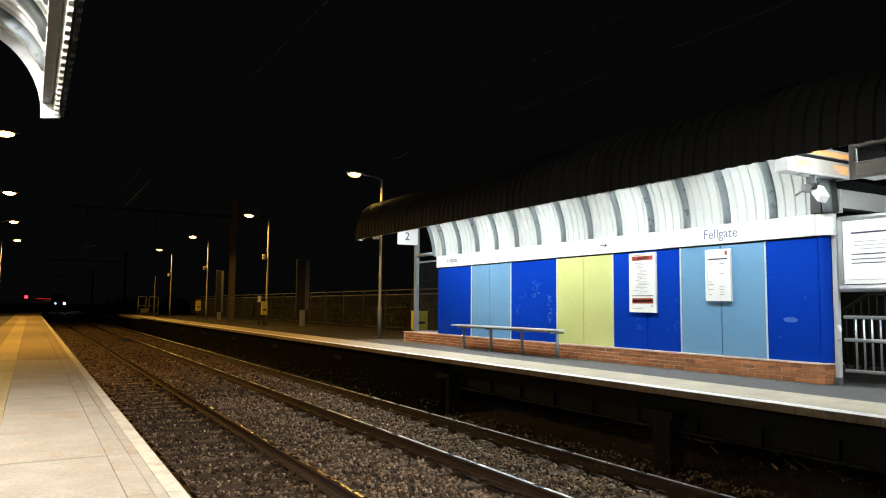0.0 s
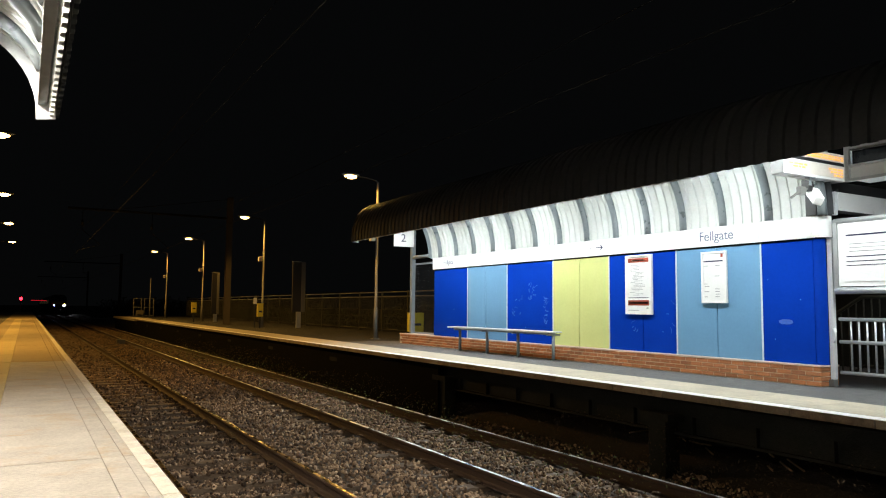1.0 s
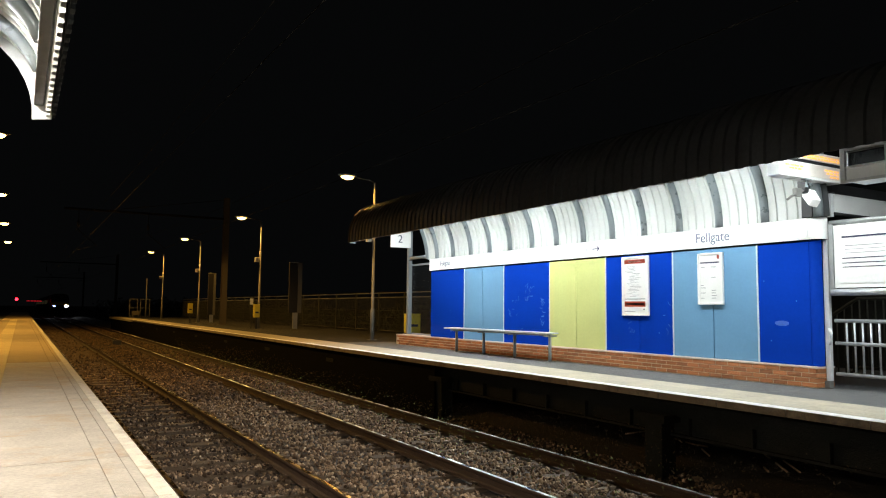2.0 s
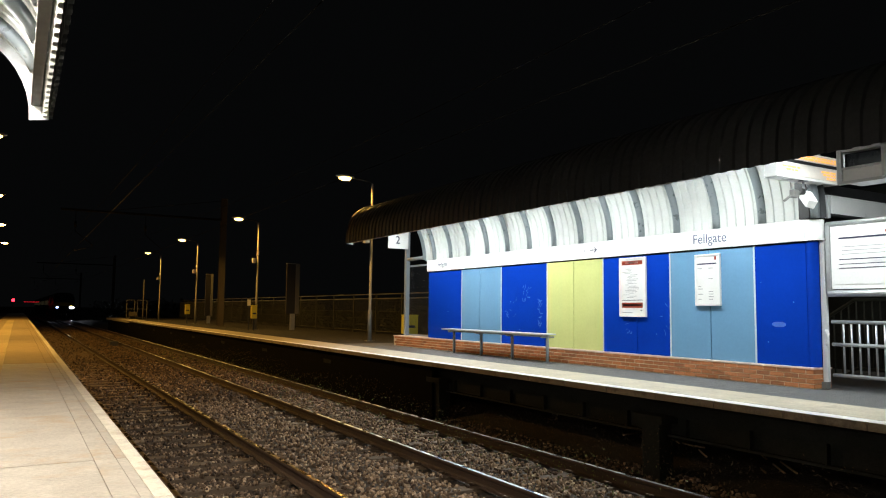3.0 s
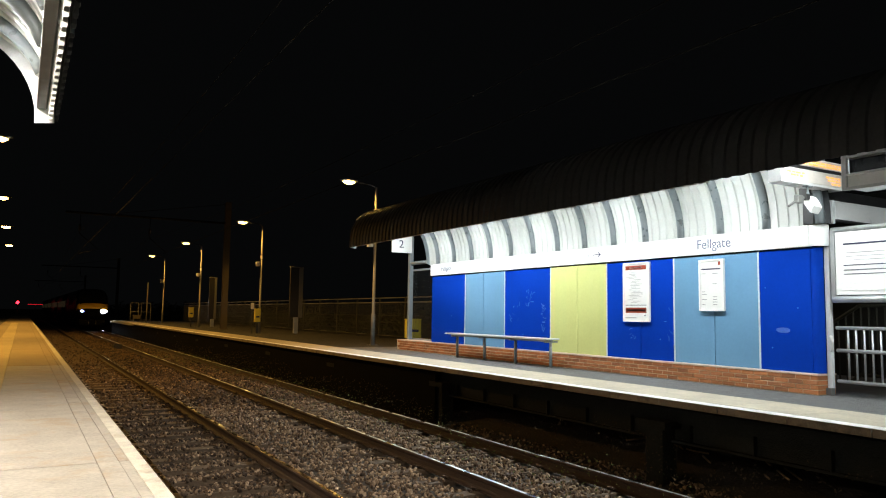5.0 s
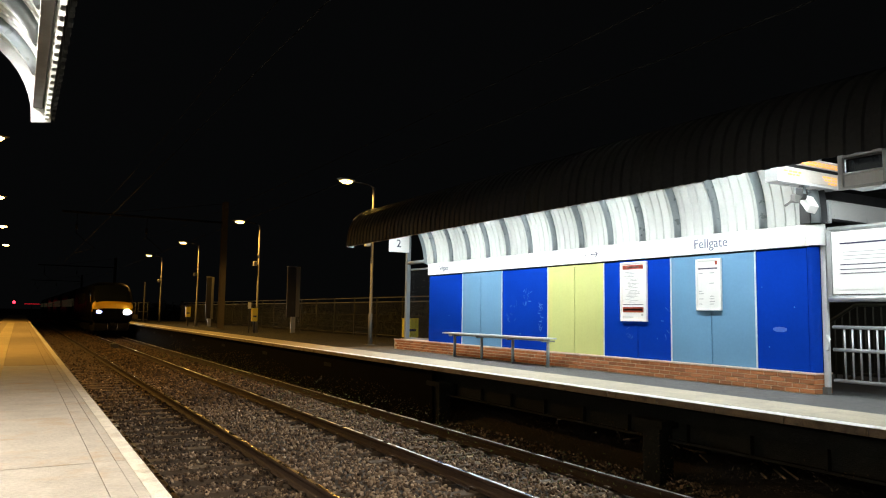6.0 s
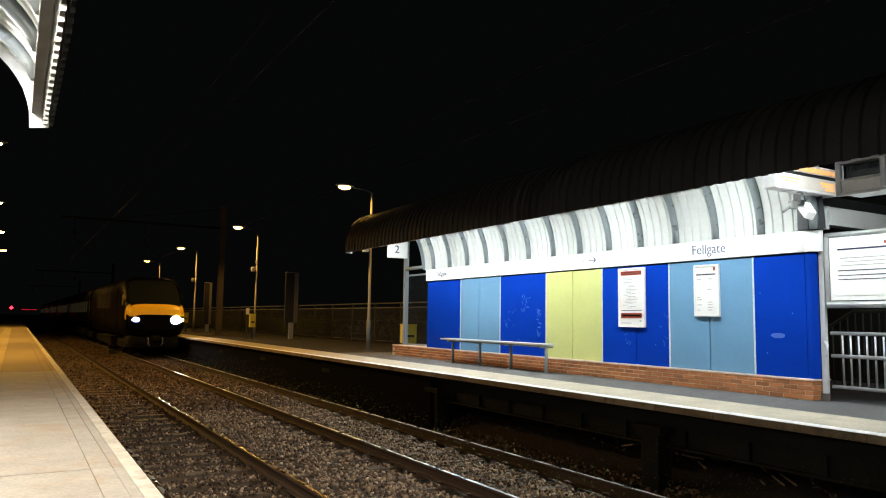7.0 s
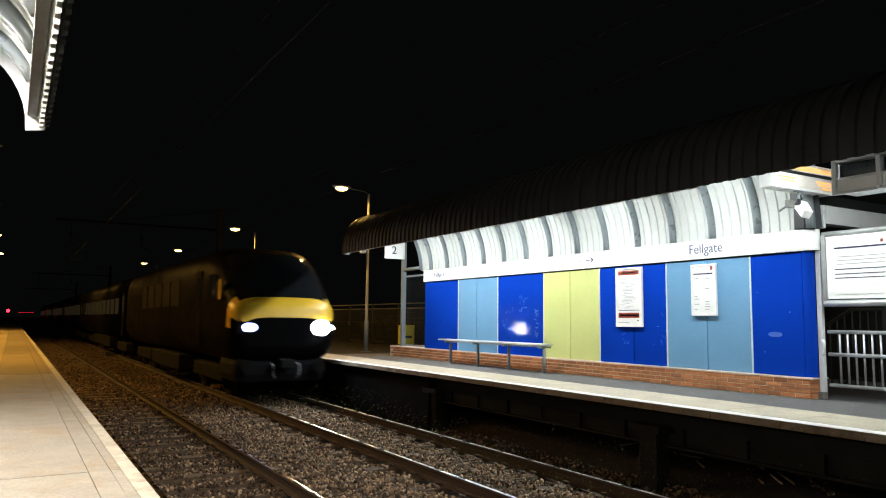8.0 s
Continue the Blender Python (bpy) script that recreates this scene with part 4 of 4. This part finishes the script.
# ---- entrance end of the far shelter ----
def entrance():
    pst = thing("shelter_post", "pale grey channel post at the end of the panel wall", "post", at=(9.75, 6.15, 0))
    part("post", box(-0.015, 0.045, -0.05, 0.024, 0.1, 2.064, 0.008), M_PALEGREY, pst)
    part("shoe", box(-0.045, 0.045, -0.045, 0.034, 0, 0.1, 0.006), M_COLUMN, pst, "dull grey shoe")
    part("latch", tube([(0.0, -0.031, 0.6), (-0.01, -0.06, 0.64), (-0.01, -0.065, 0.76), (0.0, -0.031, 0.82)], 0.02, 10), M_WHITE, pst, "white rounded latch")
    root = thing("notice_board", "large white notice board in a grey frame over the railing", "notice board", at=(9.7, 5.19, 0))
    part("face", box(-0.02, 0.02, -0.78, 0.78, 1.38, 2.24), M_WHITE, root)
    part("inner_sheet", box(-0.027, -0.021, -0.70, 0.70, 1.44, 2.18, 0.002), M_WHITE, root)
    part("frame_top", tube([(0, -0.84, 2.28), (0, 0.84, 2.28)], 0.035, 10), M_GALV, root)
    part("frame_bottom", tube([(0, -0.84, 1.32), (0, 0.84, 1.32)], 0.05, 10), M_GALV, root)
    for y, z in ((-0.82, 0.0), (0.82, 1.32)):
        part("frame_side", box(-0.03, 0.03, y - 0.03, y + 0.03, z, 2.28, 0.006), M_GALV, root)
    for z, h in ((2.07, 0.022), (1.78, 0.012), (1.715, 0.01), (1.66, 0.01)):
        part("print_bar", box(-0.0315, -0.0275, -0.6, 0.66, z - h / 2, z + h / 2), M_INK, root)
    for z in (1.95, 1.9, 1.85):
        part("print_bar", box(-0.0315, -0.0275, -0.2, 0.62, z - 0.004, z + 0.004), M_GREYINK, root)
    part("print_mark", box(-0.0315, -0.0275, 0.0, 0.035, 2.11, 2.15), M_RED, root)
    # railing below the board
    rl = thing("railing", "grey steel bar railing beside the shelter", "railing", "railings at the entrance", at=(9.8, 4.2, 0))
    for z in (0.93, 0.62, 0.2):
        part("rail", tube([(0, -2.2, z), (0, 1.86, z)], 0.026, 10), M_GALV, rl)
    for k in range(36):
        part("bar", tube([(0, -2.15 + 0.11 * k, 0.2), (0, -2.15 + 0.11 * k, 0.93)], 0.014, 6), M_GALV, rl)
    for y in (-2.2, -0.3):
        part("post", tube([(0, y, 0), (0, y, 0.95)], 0.03, 10), M_GALV, rl)
    # stair balustrade behind, level then falling away
    st = thing("stair_railing", "dull grey stair balustrade in shade behind the railing", "railing", "railings at the entrance", at=(12.0, 0, 0))
    line = [(0, 3.0, 1.28), (0, 7.02, 1.28), (0, 8.6, 0.3)]
    part("handrail", tube(line, 0.03, 10), M_FENCE, st)
    part("lower_rail", tube([(0, 3.0, 0.15), (0, 7.02, 0.15), (0, 8.2, -0.6)], 0.025, 8), M_FENCE, st)
    for k in range(40):
        y = 3.1 + 0.13 * k
        z1 = 1.28 if y < 7.02 else 1.28 - (y - 7.02) * 0.62
        z0 = 0.15 if y < 7.02 else 0.15 - (y - 7.02) * 0.62
        part("bar", tube([(0, y, z0), (0, y, z1)], 0.012, 6), M_FENCE, st)
    # Added wall closes the dark depth behind the stairs, in the shade colour.
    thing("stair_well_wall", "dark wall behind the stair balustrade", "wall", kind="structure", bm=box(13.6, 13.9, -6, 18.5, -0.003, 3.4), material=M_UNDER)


entrance()


def overhead_sign():
    root = thing("overhead_sign", "white overhead sign panel in a dark frame across the entrance", "sign", at=(10.75, 6.15, 0))
    part("panel", box(-0.77, 0.95, -0.02, 0.02, 2.47, 2.735), M_WHITE, root)
    part("end_upright", box(-0.86, -0.8, -0.03, 0.03, 2.4, 2.735, 0.006), M_PALEGREY, root, "pale end upright")
    for z in (2.435, 2.737):
        part("frame_rail", box(-0.79, 0.98, -0.035, 0.035, z, z + 0.033), M_DARK, root)
    part("beam", box(-1.25, 1.0, 0.04, 0.22, 2.775, 2.9, 0.008), M_DARK, root)
    part("column", box(-1.2, -0.98, 0.04, 0.2, 2.376, 2.774, 0.006), M_DARK, root)
    part("side_post", box(0.94, 1.0, 0.04, 0.2, 0, 2.774, 0.006), M_DARK, root)


overhead_sign()


# ---- passenger display, driver's monitor box, camera ----
def display():
    root = thing("departure_display", "white cased departure display with orange lit text", "display", at=(9.2, 5.95, 0))
    part("case", box(-0.68, 0.68, 0.0, 0.2, 2.84, 3.22, 0.012), M_WHITE, root)
    part("upper_screen", box(-0.64, 0.64, -0.008, -0.001, 3.1, 3.2), M_PALESCREEN, root, "pale upper display window")
    part("lower_screen", box(-0.64, 0.64, -0.008, -0.001, 2.875, 3.045), M_PALESCREEN, root, "pale lower display window")
    part("divider", box(-0.66, 0.66, -0.014, -0.001, 3.052, 3.092), M_DARK, root, "black divider bar")
    rng = random.Random(12)
    for z, spans in ((3.165, ((-0.3, 0.62),)), (3.13, ((-0.3, 0.62),)), (2.99, ((-0.58, -0.2), (0.28, 0.6))), (2.95, ((-0.5, -0.24), (0.32, 0.6))), (2.905, ((0.4, 0.6),))):
        for x, end in spans:
            while x < end:
                w = rng.uniform(0.04, 0.12)
                part("lit_text", box(x, min(x + w, end), -0.012, -0.009, z - 0.012, z + 0.012), M_LED, root, "orange lit text")
                x += w + rng.uniform(0.012, 0.03)
    for x in (-0.4, 0.4):
        part("hanger", tube([(x, 0.1, 3.22), (x, 0.1, 3.6)], 0.02, 8), M_STEEL, root)
    m = thing("monitor_box", "grey framed driver monitor box hung from the canopy edge", "monitor", at=(8.2, 4.34, 0))
    part("case", box(-0.06, 0.3, -0.5, 0.5, 2.535, 2.895, 0.01), M_GALV, m)
    for a in ((-0.53, -0.475, 2.51, 2.93), (0.475, 0.53, 2.51, 2.93), (-0.0275, 0.0275, 2.55, 2.89)):
        part("upright", box(-0.14, -0.095, a[0], a[1], a[2], a[3], 0.006), M_PALEGREY, m, "pale steel upright")
    for z, h in ((2.885, 0.045), (2.68, 0.022), (2.51, 0.035)):
        for a in ((-0.474, -0.029), (0.029, 0.474)):
            part("frame_rail", box(-0.14, -0.1, a[0], a[1], z, z + h, 0.004), M_PALEGREY, m, "pale steel frame rail")
    part("top_lip", box(-0.16, 0.3, -0.55, 0.55, 2.931, 2.945, 0.003), M_PALEGREY, m, "thin pale top lip")
    for a in ((-0.47, -0.03), (0.03, 0.47)):
        part("window", box(-0.07, -0.0615, a[0], a[1], 2.7, 2.88), M_TGLASS0, m, "dark glass window")
        part("sun_hood", box(-0.12, -0.071, a[0], a[1], 2.865, 2.875), M_COLUMN, m, "thin dull hood")
        part("lower_panel", box(-0.112, -0.0615, a[0], a[1], 2.547, 2.678), M_WHITE, m, "white lower panel")
    for y in (-0.4, 0.4):
        part("hanger", tube([(0.1, y, 2.895), (0.1, y, 3.6)], 0.025, 8), M_STEEL, m)
    c = thing("security_camera", "white security camera hung under the display", "camera", at=(9.12, 5.98, 2.838))
    part("stem", tube([(0, 0, 0), (0, 0, -0.12), (-0.06, -0.02, -0.16)], 0.025, 8), M_STEEL, c)
    part("mounting_plate", box(-0.06, 0.06, -0.04, 0.04, -0.015, 0, 0.003), M_STEEL, c)
    house = narrowed(box(-0.07, 0.07, -0.17, 0.12, -0.07, 0.05, 0.015))
    house.transform(Matrix.Translation((0.02, -0.05, -0.24)) @ Euler((radians(38), radians(12), radians(-28))).to_matrix().to_4x4())
    part("housing", house, M_WHITE, c)
    part("bracket_arm", tube([(-0.06, -0.02, -0.16), (-0.2, 0.02, -0.2), (-0.34, 0.06, -0.3)], 0.016, 8), M_COLUMN, c)
    part("clamp", box(-0.24, -0.12, -0.02, 0.05, -0.25, -0.14, 0.012), M_COLUMN, c, "dull grey clamp")
    part("cable_box", box(-0.1, -0.02, -0.05, 0.03, -0.2, -0.12, 0.01), M_DARK, c, "small dark cable box")


def narrowed(b):
    """Narrows the housing towards its window."""
    for v in b.verts:
        if v.co.y < -0.1:
            v.co.x *= 0.85
    return b


M_PALESCREEN = mat("pale display screen", (0.7, 0.66, 0.6), 0.4, vary=0.1)
M_TGLASS0 = mat("dark window glass", (0.012, 0.014, 0.016), 0.08, vary=0.1)
display()


# ---- orange glints under the far platform, built as rods ----
# The orange of the glints is put into the rod colour.
M_GLINT = mat("orange glint metal", (0.95, 0.7, 0.4), 0.35, 0.4, vary=0.2, scale=20)
for x, y, l, a in ((8.57, 8.64, 0.25, 0.1), (8.57, 7.53, 0.14, -1.75), (8.56, 7.32, 0.08, -1.5), (8.27, 7.03, 0.24, -2.24), (8.78, 6.44, 0.13, -2.28), (8.18, 6.02, 0.13, -2.3), (8.3, 5.89, 0.27, -2.29), (8.44, 5.85, 0.35, -2.27), (8.57, 7.74, 0.09, -2.2)):
    ob = thing("metal_rod", "bright metal rod with an orange glint in its colour", "scrap metal", "scrap under the platform",
               at=(x, y, bed_z(x, y) + 0.015), bm=tube([(-l, 0, 0), (l, 0, 0)], 0.013, 8), material=M_GLINT)
    ob.rotation_euler = (0, 0, a)


# ---- signal beyond the platforms ----
sig = thing("rail_signal", "distant railway signal showing red", "signal", at=(-0.72, 150, -1.62))
part("post", tube([(0, 0, 0), (0, 0, 3.2)], 0.07, 8), M_STEEL, sig)
part("signal_head", box(-0.25, 0.25, -0.15, 0.15, 3.1, 4.1, 0.04), M_DARK, sig)
lens = bmesh.new()
bmesh.ops.create_uvsphere(lens, u_segments=16, v_segments=8, radius=1, matrix=Matrix.LocRotScale((0, -0.16, 3.6), None, (0.28, 0.06, 0.28)))
part("red_lens", lens, M_REDLIGHT, sig, "glowing red lens")
# A red reflection imitated by a glowing bar; its post is added.
bar = thing("red_marker_board", "distant red streak, a reflection built as a glowing bar", "marker light", at=(2.2, 160, -1.62))
part("post", box(-0.05, 0.05, -0.05, 0.05, 0, 3.3), M_STEEL, bar)
part("streak_bar", box(-1.3, 1.3, -0.08, 0.0, 3.3, 3.42, 0.02), M_REDSTRIP, bar, "glowing bar for a red reflection")


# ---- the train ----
# Low light on the train is put into these near-black colours.
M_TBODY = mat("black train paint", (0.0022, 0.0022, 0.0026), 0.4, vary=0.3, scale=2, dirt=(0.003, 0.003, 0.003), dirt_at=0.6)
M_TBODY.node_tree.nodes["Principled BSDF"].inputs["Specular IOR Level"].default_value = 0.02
M_TYEL = mat("warning yellow paint", (0.8, 0.5, 0.03), 0.35, vary=0.08, scale=3)
M_TGLASS = mat("dark cab glass", (0.01, 0.012, 0.014), 0.06, vary=0.1)
M_TUNDER = mat("shade-dark underframe grime", (0.006, 0.0055, 0.005), 0.8, vary=0.4, scale=4)
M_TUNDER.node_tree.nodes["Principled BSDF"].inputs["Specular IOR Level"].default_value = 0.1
M_TSKIRT = mat("shade-dark skirt paint", (0.006, 0.006, 0.008), 0.7, vary=0.2, scale=3)
M_TSKIRT.node_tree.nodes["Principled BSDF"].inputs["Specular IOR Level"].default_value = 0.1
M_HEAD = glow("headlamp", (0.86, 0.93, 1.0), 75)
M_SIDE = glow("marker lamp", (0.32, 0.4, 1.0), 9)
M_CABINLIGHT = glow("lit coach window", (0.9, 0.75, 0.4), 0.008, (0.01, 0.01, 0.01))
M_CABINLIGHT.node_tree.nodes["Principled BSDF"].inputs["Specular IOR Level"].default_value = 0.03

# nose: distance behind the front, half width, bottom, top of the section, height above the rail
NOSE = [(0.0, 0.98, 1.28, 1.98), (0.03, 1.12, 1.15, 2.2), (0.1, 1.22, 1.05, 2.36), (0.22, 1.28, 0.95, 2.47), (0.4, 1.315, 0.9, 2.6), (0.65, 1.335, 0.86, 2.82),
        (0.95, 1.35, 0.84, 3.08), (1.25, 1.36, 0.84, 3.33), (1.5, 1.365, 0.84, 3.52), (1.7, 1.37, 0.84, 3.64), (1.9, 1.37, 0.84, 3.73), (2.2, 1.37, 0.84, 3.8), (2.6, 1.37, 0.84, 3.84), (3.2, 1.37, 0.84, 3.86), (9.0, 1.37, 0.84, 3.86), (17.6, 1.37, 0.84, 3.86)]


def section(w, z0, z1, n=56, e=4.2):
    pts = []
    for k in range(n):
        a = 2 * math.pi * k / n
        c, s = math.cos(a), math.sin(a)
        pts.append((w * math.copysign(abs(c) ** (2 / e), c), (z0 + z1) / 2 + (z1 - z0) / 2 * math.copysign(abs(s) ** (2 / e), s)))
    return pts


def bogie(parent, y):
    b = part("bogie", box(-1.05, 1.05, y - 1.7, y + 1.7, 0.35, 0.75, 0.06), M_TUNDER, parent)
    for yy in (y - 1.3, y + 1.3):
        for x in (-0.75, 0.75):
            bm = bmesh.new()
            bmesh.ops.create_cone(bm, cap_ends=True, segments=28, radius1=0.5, radius2=0.5, depth=0.12, matrix=Matrix.Translation((x, yy, 0.502)) @ Euler((0, math.pi / 2, 0)).to_matrix().to_4x4())
            part("wheel", bm, M_TUNDER, b)


def power_car():
    root = thing("power_car", "black streamlined diesel power car with a yellow nose and lit headlamps", "train")
    groups = {"body": bmesh.new(), "yellow_nose": bmesh.new(), "windscreen": bmesh.new(), "windscreen_surround": bmesh.new(), "lamp_band": bmesh.new()}
    rings = [[(x, y, z) for x, z in section(w, z0, z1)] for y, w, z0, z1 in NOSE]
    n = len(rings[0])

    def quad(kind, pts):
        bm = groups[kind]
        f = bm.faces.new([bm.verts.new(p) for p in pts])
        f.smooth = True

    for r0, r1 in zip(rings, rings[1:]):
        for k in range(n):
            q = (r0[k], r0[(k + 1) % n], r1[(k + 1) % n], r1[k])
            cx, cy, cz = (sum(p[i] for p in q) / 4 for i in range(3))
            kind = "body"
            if cy < 0.3 and 1.87 < cz <= 2.5:
                kind = "yellow_nose"
            elif cy < 0.5 and 1.86 < cz < 2.5 and abs(cx) > 1.1:
                kind = "yellow_nose"
            elif cy < 0.16 and 1.5 < cz <= 1.87:
                kind = "lamp_band"
            elif 0.2 < cy < 1.62 and cz > 2.45:
                kind = "windscreen" if abs(cx) < 1.12 else "body"
            # Yellow strip paints the lamp highlight along the cab roof edge.
            elif 1.62 <= cy < 1.78 and cz > 2.5:
                kind = "windscreen_surround"
            quad(kind, q)
    front = rings[0]
    bm = groups["lamp_band"]
    bm.faces.new([bm.verts.new(p) for p in front])
    bm = groups["body"]
    bm.faces.new([bm.verts.new(p) for p in rings[-1]])
    for g in groups.values():
        bmesh.ops.remove_doubles(g, verts=g.verts[:], dist=0.0005)
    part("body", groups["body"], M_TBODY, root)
    part("yellow_nose", groups["yellow_nose"], M_TYEL, root, "yellow warning panel")
    part("windscreen", groups["windscreen"], M_TGLASS, root, "dark raked windscreen")
    part("windscreen_surround", groups["windscreen_surround"], M_TYEL, root, "yellow strip for the lamp highlight on the roof edge")
    part("lamp_band", groups["lamp_band"], M_TBODY, root, "black lamp band")
    # Lamp discs are oversized, so that their shape takes in the glare.
    for s, m, r, h in ((1, M_HEAD, 0.22, 0.19), (-1, M_SIDE, 0.17, 0.105)):
        bez = bmesh.new()
        bm_box(bez, s * 0.9 - 0.28, s * 0.9 + 0.22, -0.02, 0.08, 1.59, 1.87, 0.03)
        hb = part("headlamp_housing", bez, M_TUNDER, root)
        bm = bmesh.new()
        bmesh.ops.create_uvsphere(bm, u_segments=20, v_segments=10, radius=1, matrix=Matrix.LocRotScale((s * 0.88, -0.02, 1.74), None, (r, 0.035, h)))
        part("headlamp", bm, m, hb, "glaring white headlamp" if s > 0 else "bluish marker lamp")
        bm = bmesh.new()
        bmesh.ops.create_uvsphere(bm, u_segments=14, v_segments=8, radius=1, matrix=Matrix.LocRotScale((s * 1.16, 0.03, 1.74), None, (0.06, 0.03, 0.06)))
        part("marker_lamp", bm, m if s > 0 else M_TGLASS, hb)
    part("skirt", box(-1.12, 1.12, 0.22, 1.9, 0.42, 1.05, 0.2), M_TSKIRT, root, "front skirt in shade-dark grey")
    part("coupler", box(-0.16, 0.16, -0.25, 0.3, 0.78, 1.0, 0.03), M_TUNDER, root)
    for x in (-0.87, 0.87):
        bm = bmesh.new()
        bmesh.ops.create_cone(bm, cap_ends=True, segments=20, radius1=0.16, radius2=0.16, depth=0.04, matrix=Matrix.Translation((x, 0.02, 0.8)) @ Euler((math.pi / 2, 0, 0)).to_matrix().to_4x4())
        bm_tube(bm, [(x, 0.02, 0.8), (x, 0.3, 0.8)], 0.07, 10)
        part("buffer", bm, M_TUNDER, root)
    for x in (-0.32, 0.32):
        part("brake_hose", tube([(x, 0.05, 0.9), (x, -0.12, 0.85), (x, -0.14, 0.65), (x * 0.8, -0.1, 0.55)], 0.018, 8), M_GALV, root)
    for s in (-1, 1):
        part("cab_window", box(s * 1.345, s * 1.376, 1.5, 2.1, 2.45, 3.05, 0.01), M_TGLASS, root)
        d = part("cab_door", box(s * 1.345, s * 1.378, 2.9, 3.5, 1.25, 3.2, 0.01), M_TBODY, root)
        part("door_window", box(s * 1.376, s * 1.384, 3.05, 3.35, 2.4, 3.0, 0.004), M_TGLASS, d)
        for k in range(5):
            part("side_grille", box(s * 1.355, s * 1.378, 6 + 1.5 * k, 7.2 + 1.5 * k, 2.3, 3.1, 0.01), M_TUNDER, root)
    part("cab_pillar", box(-1.386, -1.37, 0.85, 1.0, 2.4, 2.9, 0.01), M_TYEL, root, "yellow cab side pillar")
    part("underframe", box(-1.2, 1.2, 6.5, 11.5, 0.35, 0.84, 0.05), M_TUNDER, root)
    bogie(root, 3.4)
    bogie(root, 14.4)
    return root


def coach():
    root = thing("coach", "dark passenger coach with a row of lit windows", "train", "coaches of the train")
    bm = bmesh.new()
    rings = [[bm.verts.new((x, y, z)) for x, z in section(1.37, 0.9, 3.85, 40, 4.5)] for y in (0.1, 22.8)]
    for k in range(40):
        bm.faces.new((rings[0][k], rings[0][(k + 1) % 40], rings[1][(k + 1) % 40], rings[1][k])).smooth = True
    bm.faces.new(rings[0])
    bm.faces.new(rings[1])
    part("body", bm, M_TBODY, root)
    for s in (-1, 1):
        for k in range(10):
            y = 2.6 + 1.85 * k
            part("coach_window", box(s * 1.36, s * 1.38, y, y + 1.35, 2.1, 2.85, 0.005), M_CABINLIGHT, root, "lit coach window")
        for y in (0.5, 21.5):
            part("coach_door", box(s * 1.362, s * 1.378, y, y + 0.8, 1.1, 3.1, 0.01), M_TBODY, root)
            part("door_window", box(s * 1.376, s * 1.384, y + 0.2, y + 0.6, 2.15, 2.9, 0.004), M_CABINLIGHT, root, "lit door window")
    part("underframe", box(-1.2, 1.2, 7, 16, 0.4, 0.92, 0.05), M_TUNDER, root)
    bogie(root, 3.4)
    bogie(root, 19.5)
    return root


POWER_CAR = power_car()
COACH = coach()
COACHES = [COACH] + [copy_thing(COACH, Matrix.Identity(4)) for _ in range(4)]

TRAIN_Y = [(0.0, 182.0), (0.5, 170.9), (3.0, 115.5), (4.5, 84.5), (5.8, 58.9), (7.0, 36.2), (7.5, 26.7), (8.0, 17.05)]


def motions():
    """The train runs in on the far track."""
    walk(POWER_CAR, [(t, pose(FAR_TRACK, y, RAIL_Z)) for t, y in TRAIN_Y])
    for k, c in enumerate(COACHES):
        walk(c, [(t, pose(FAR_TRACK, y + 17.9 + 23.0 * k, RAIL_Z)) for t, y in TRAIN_Y])


motions()
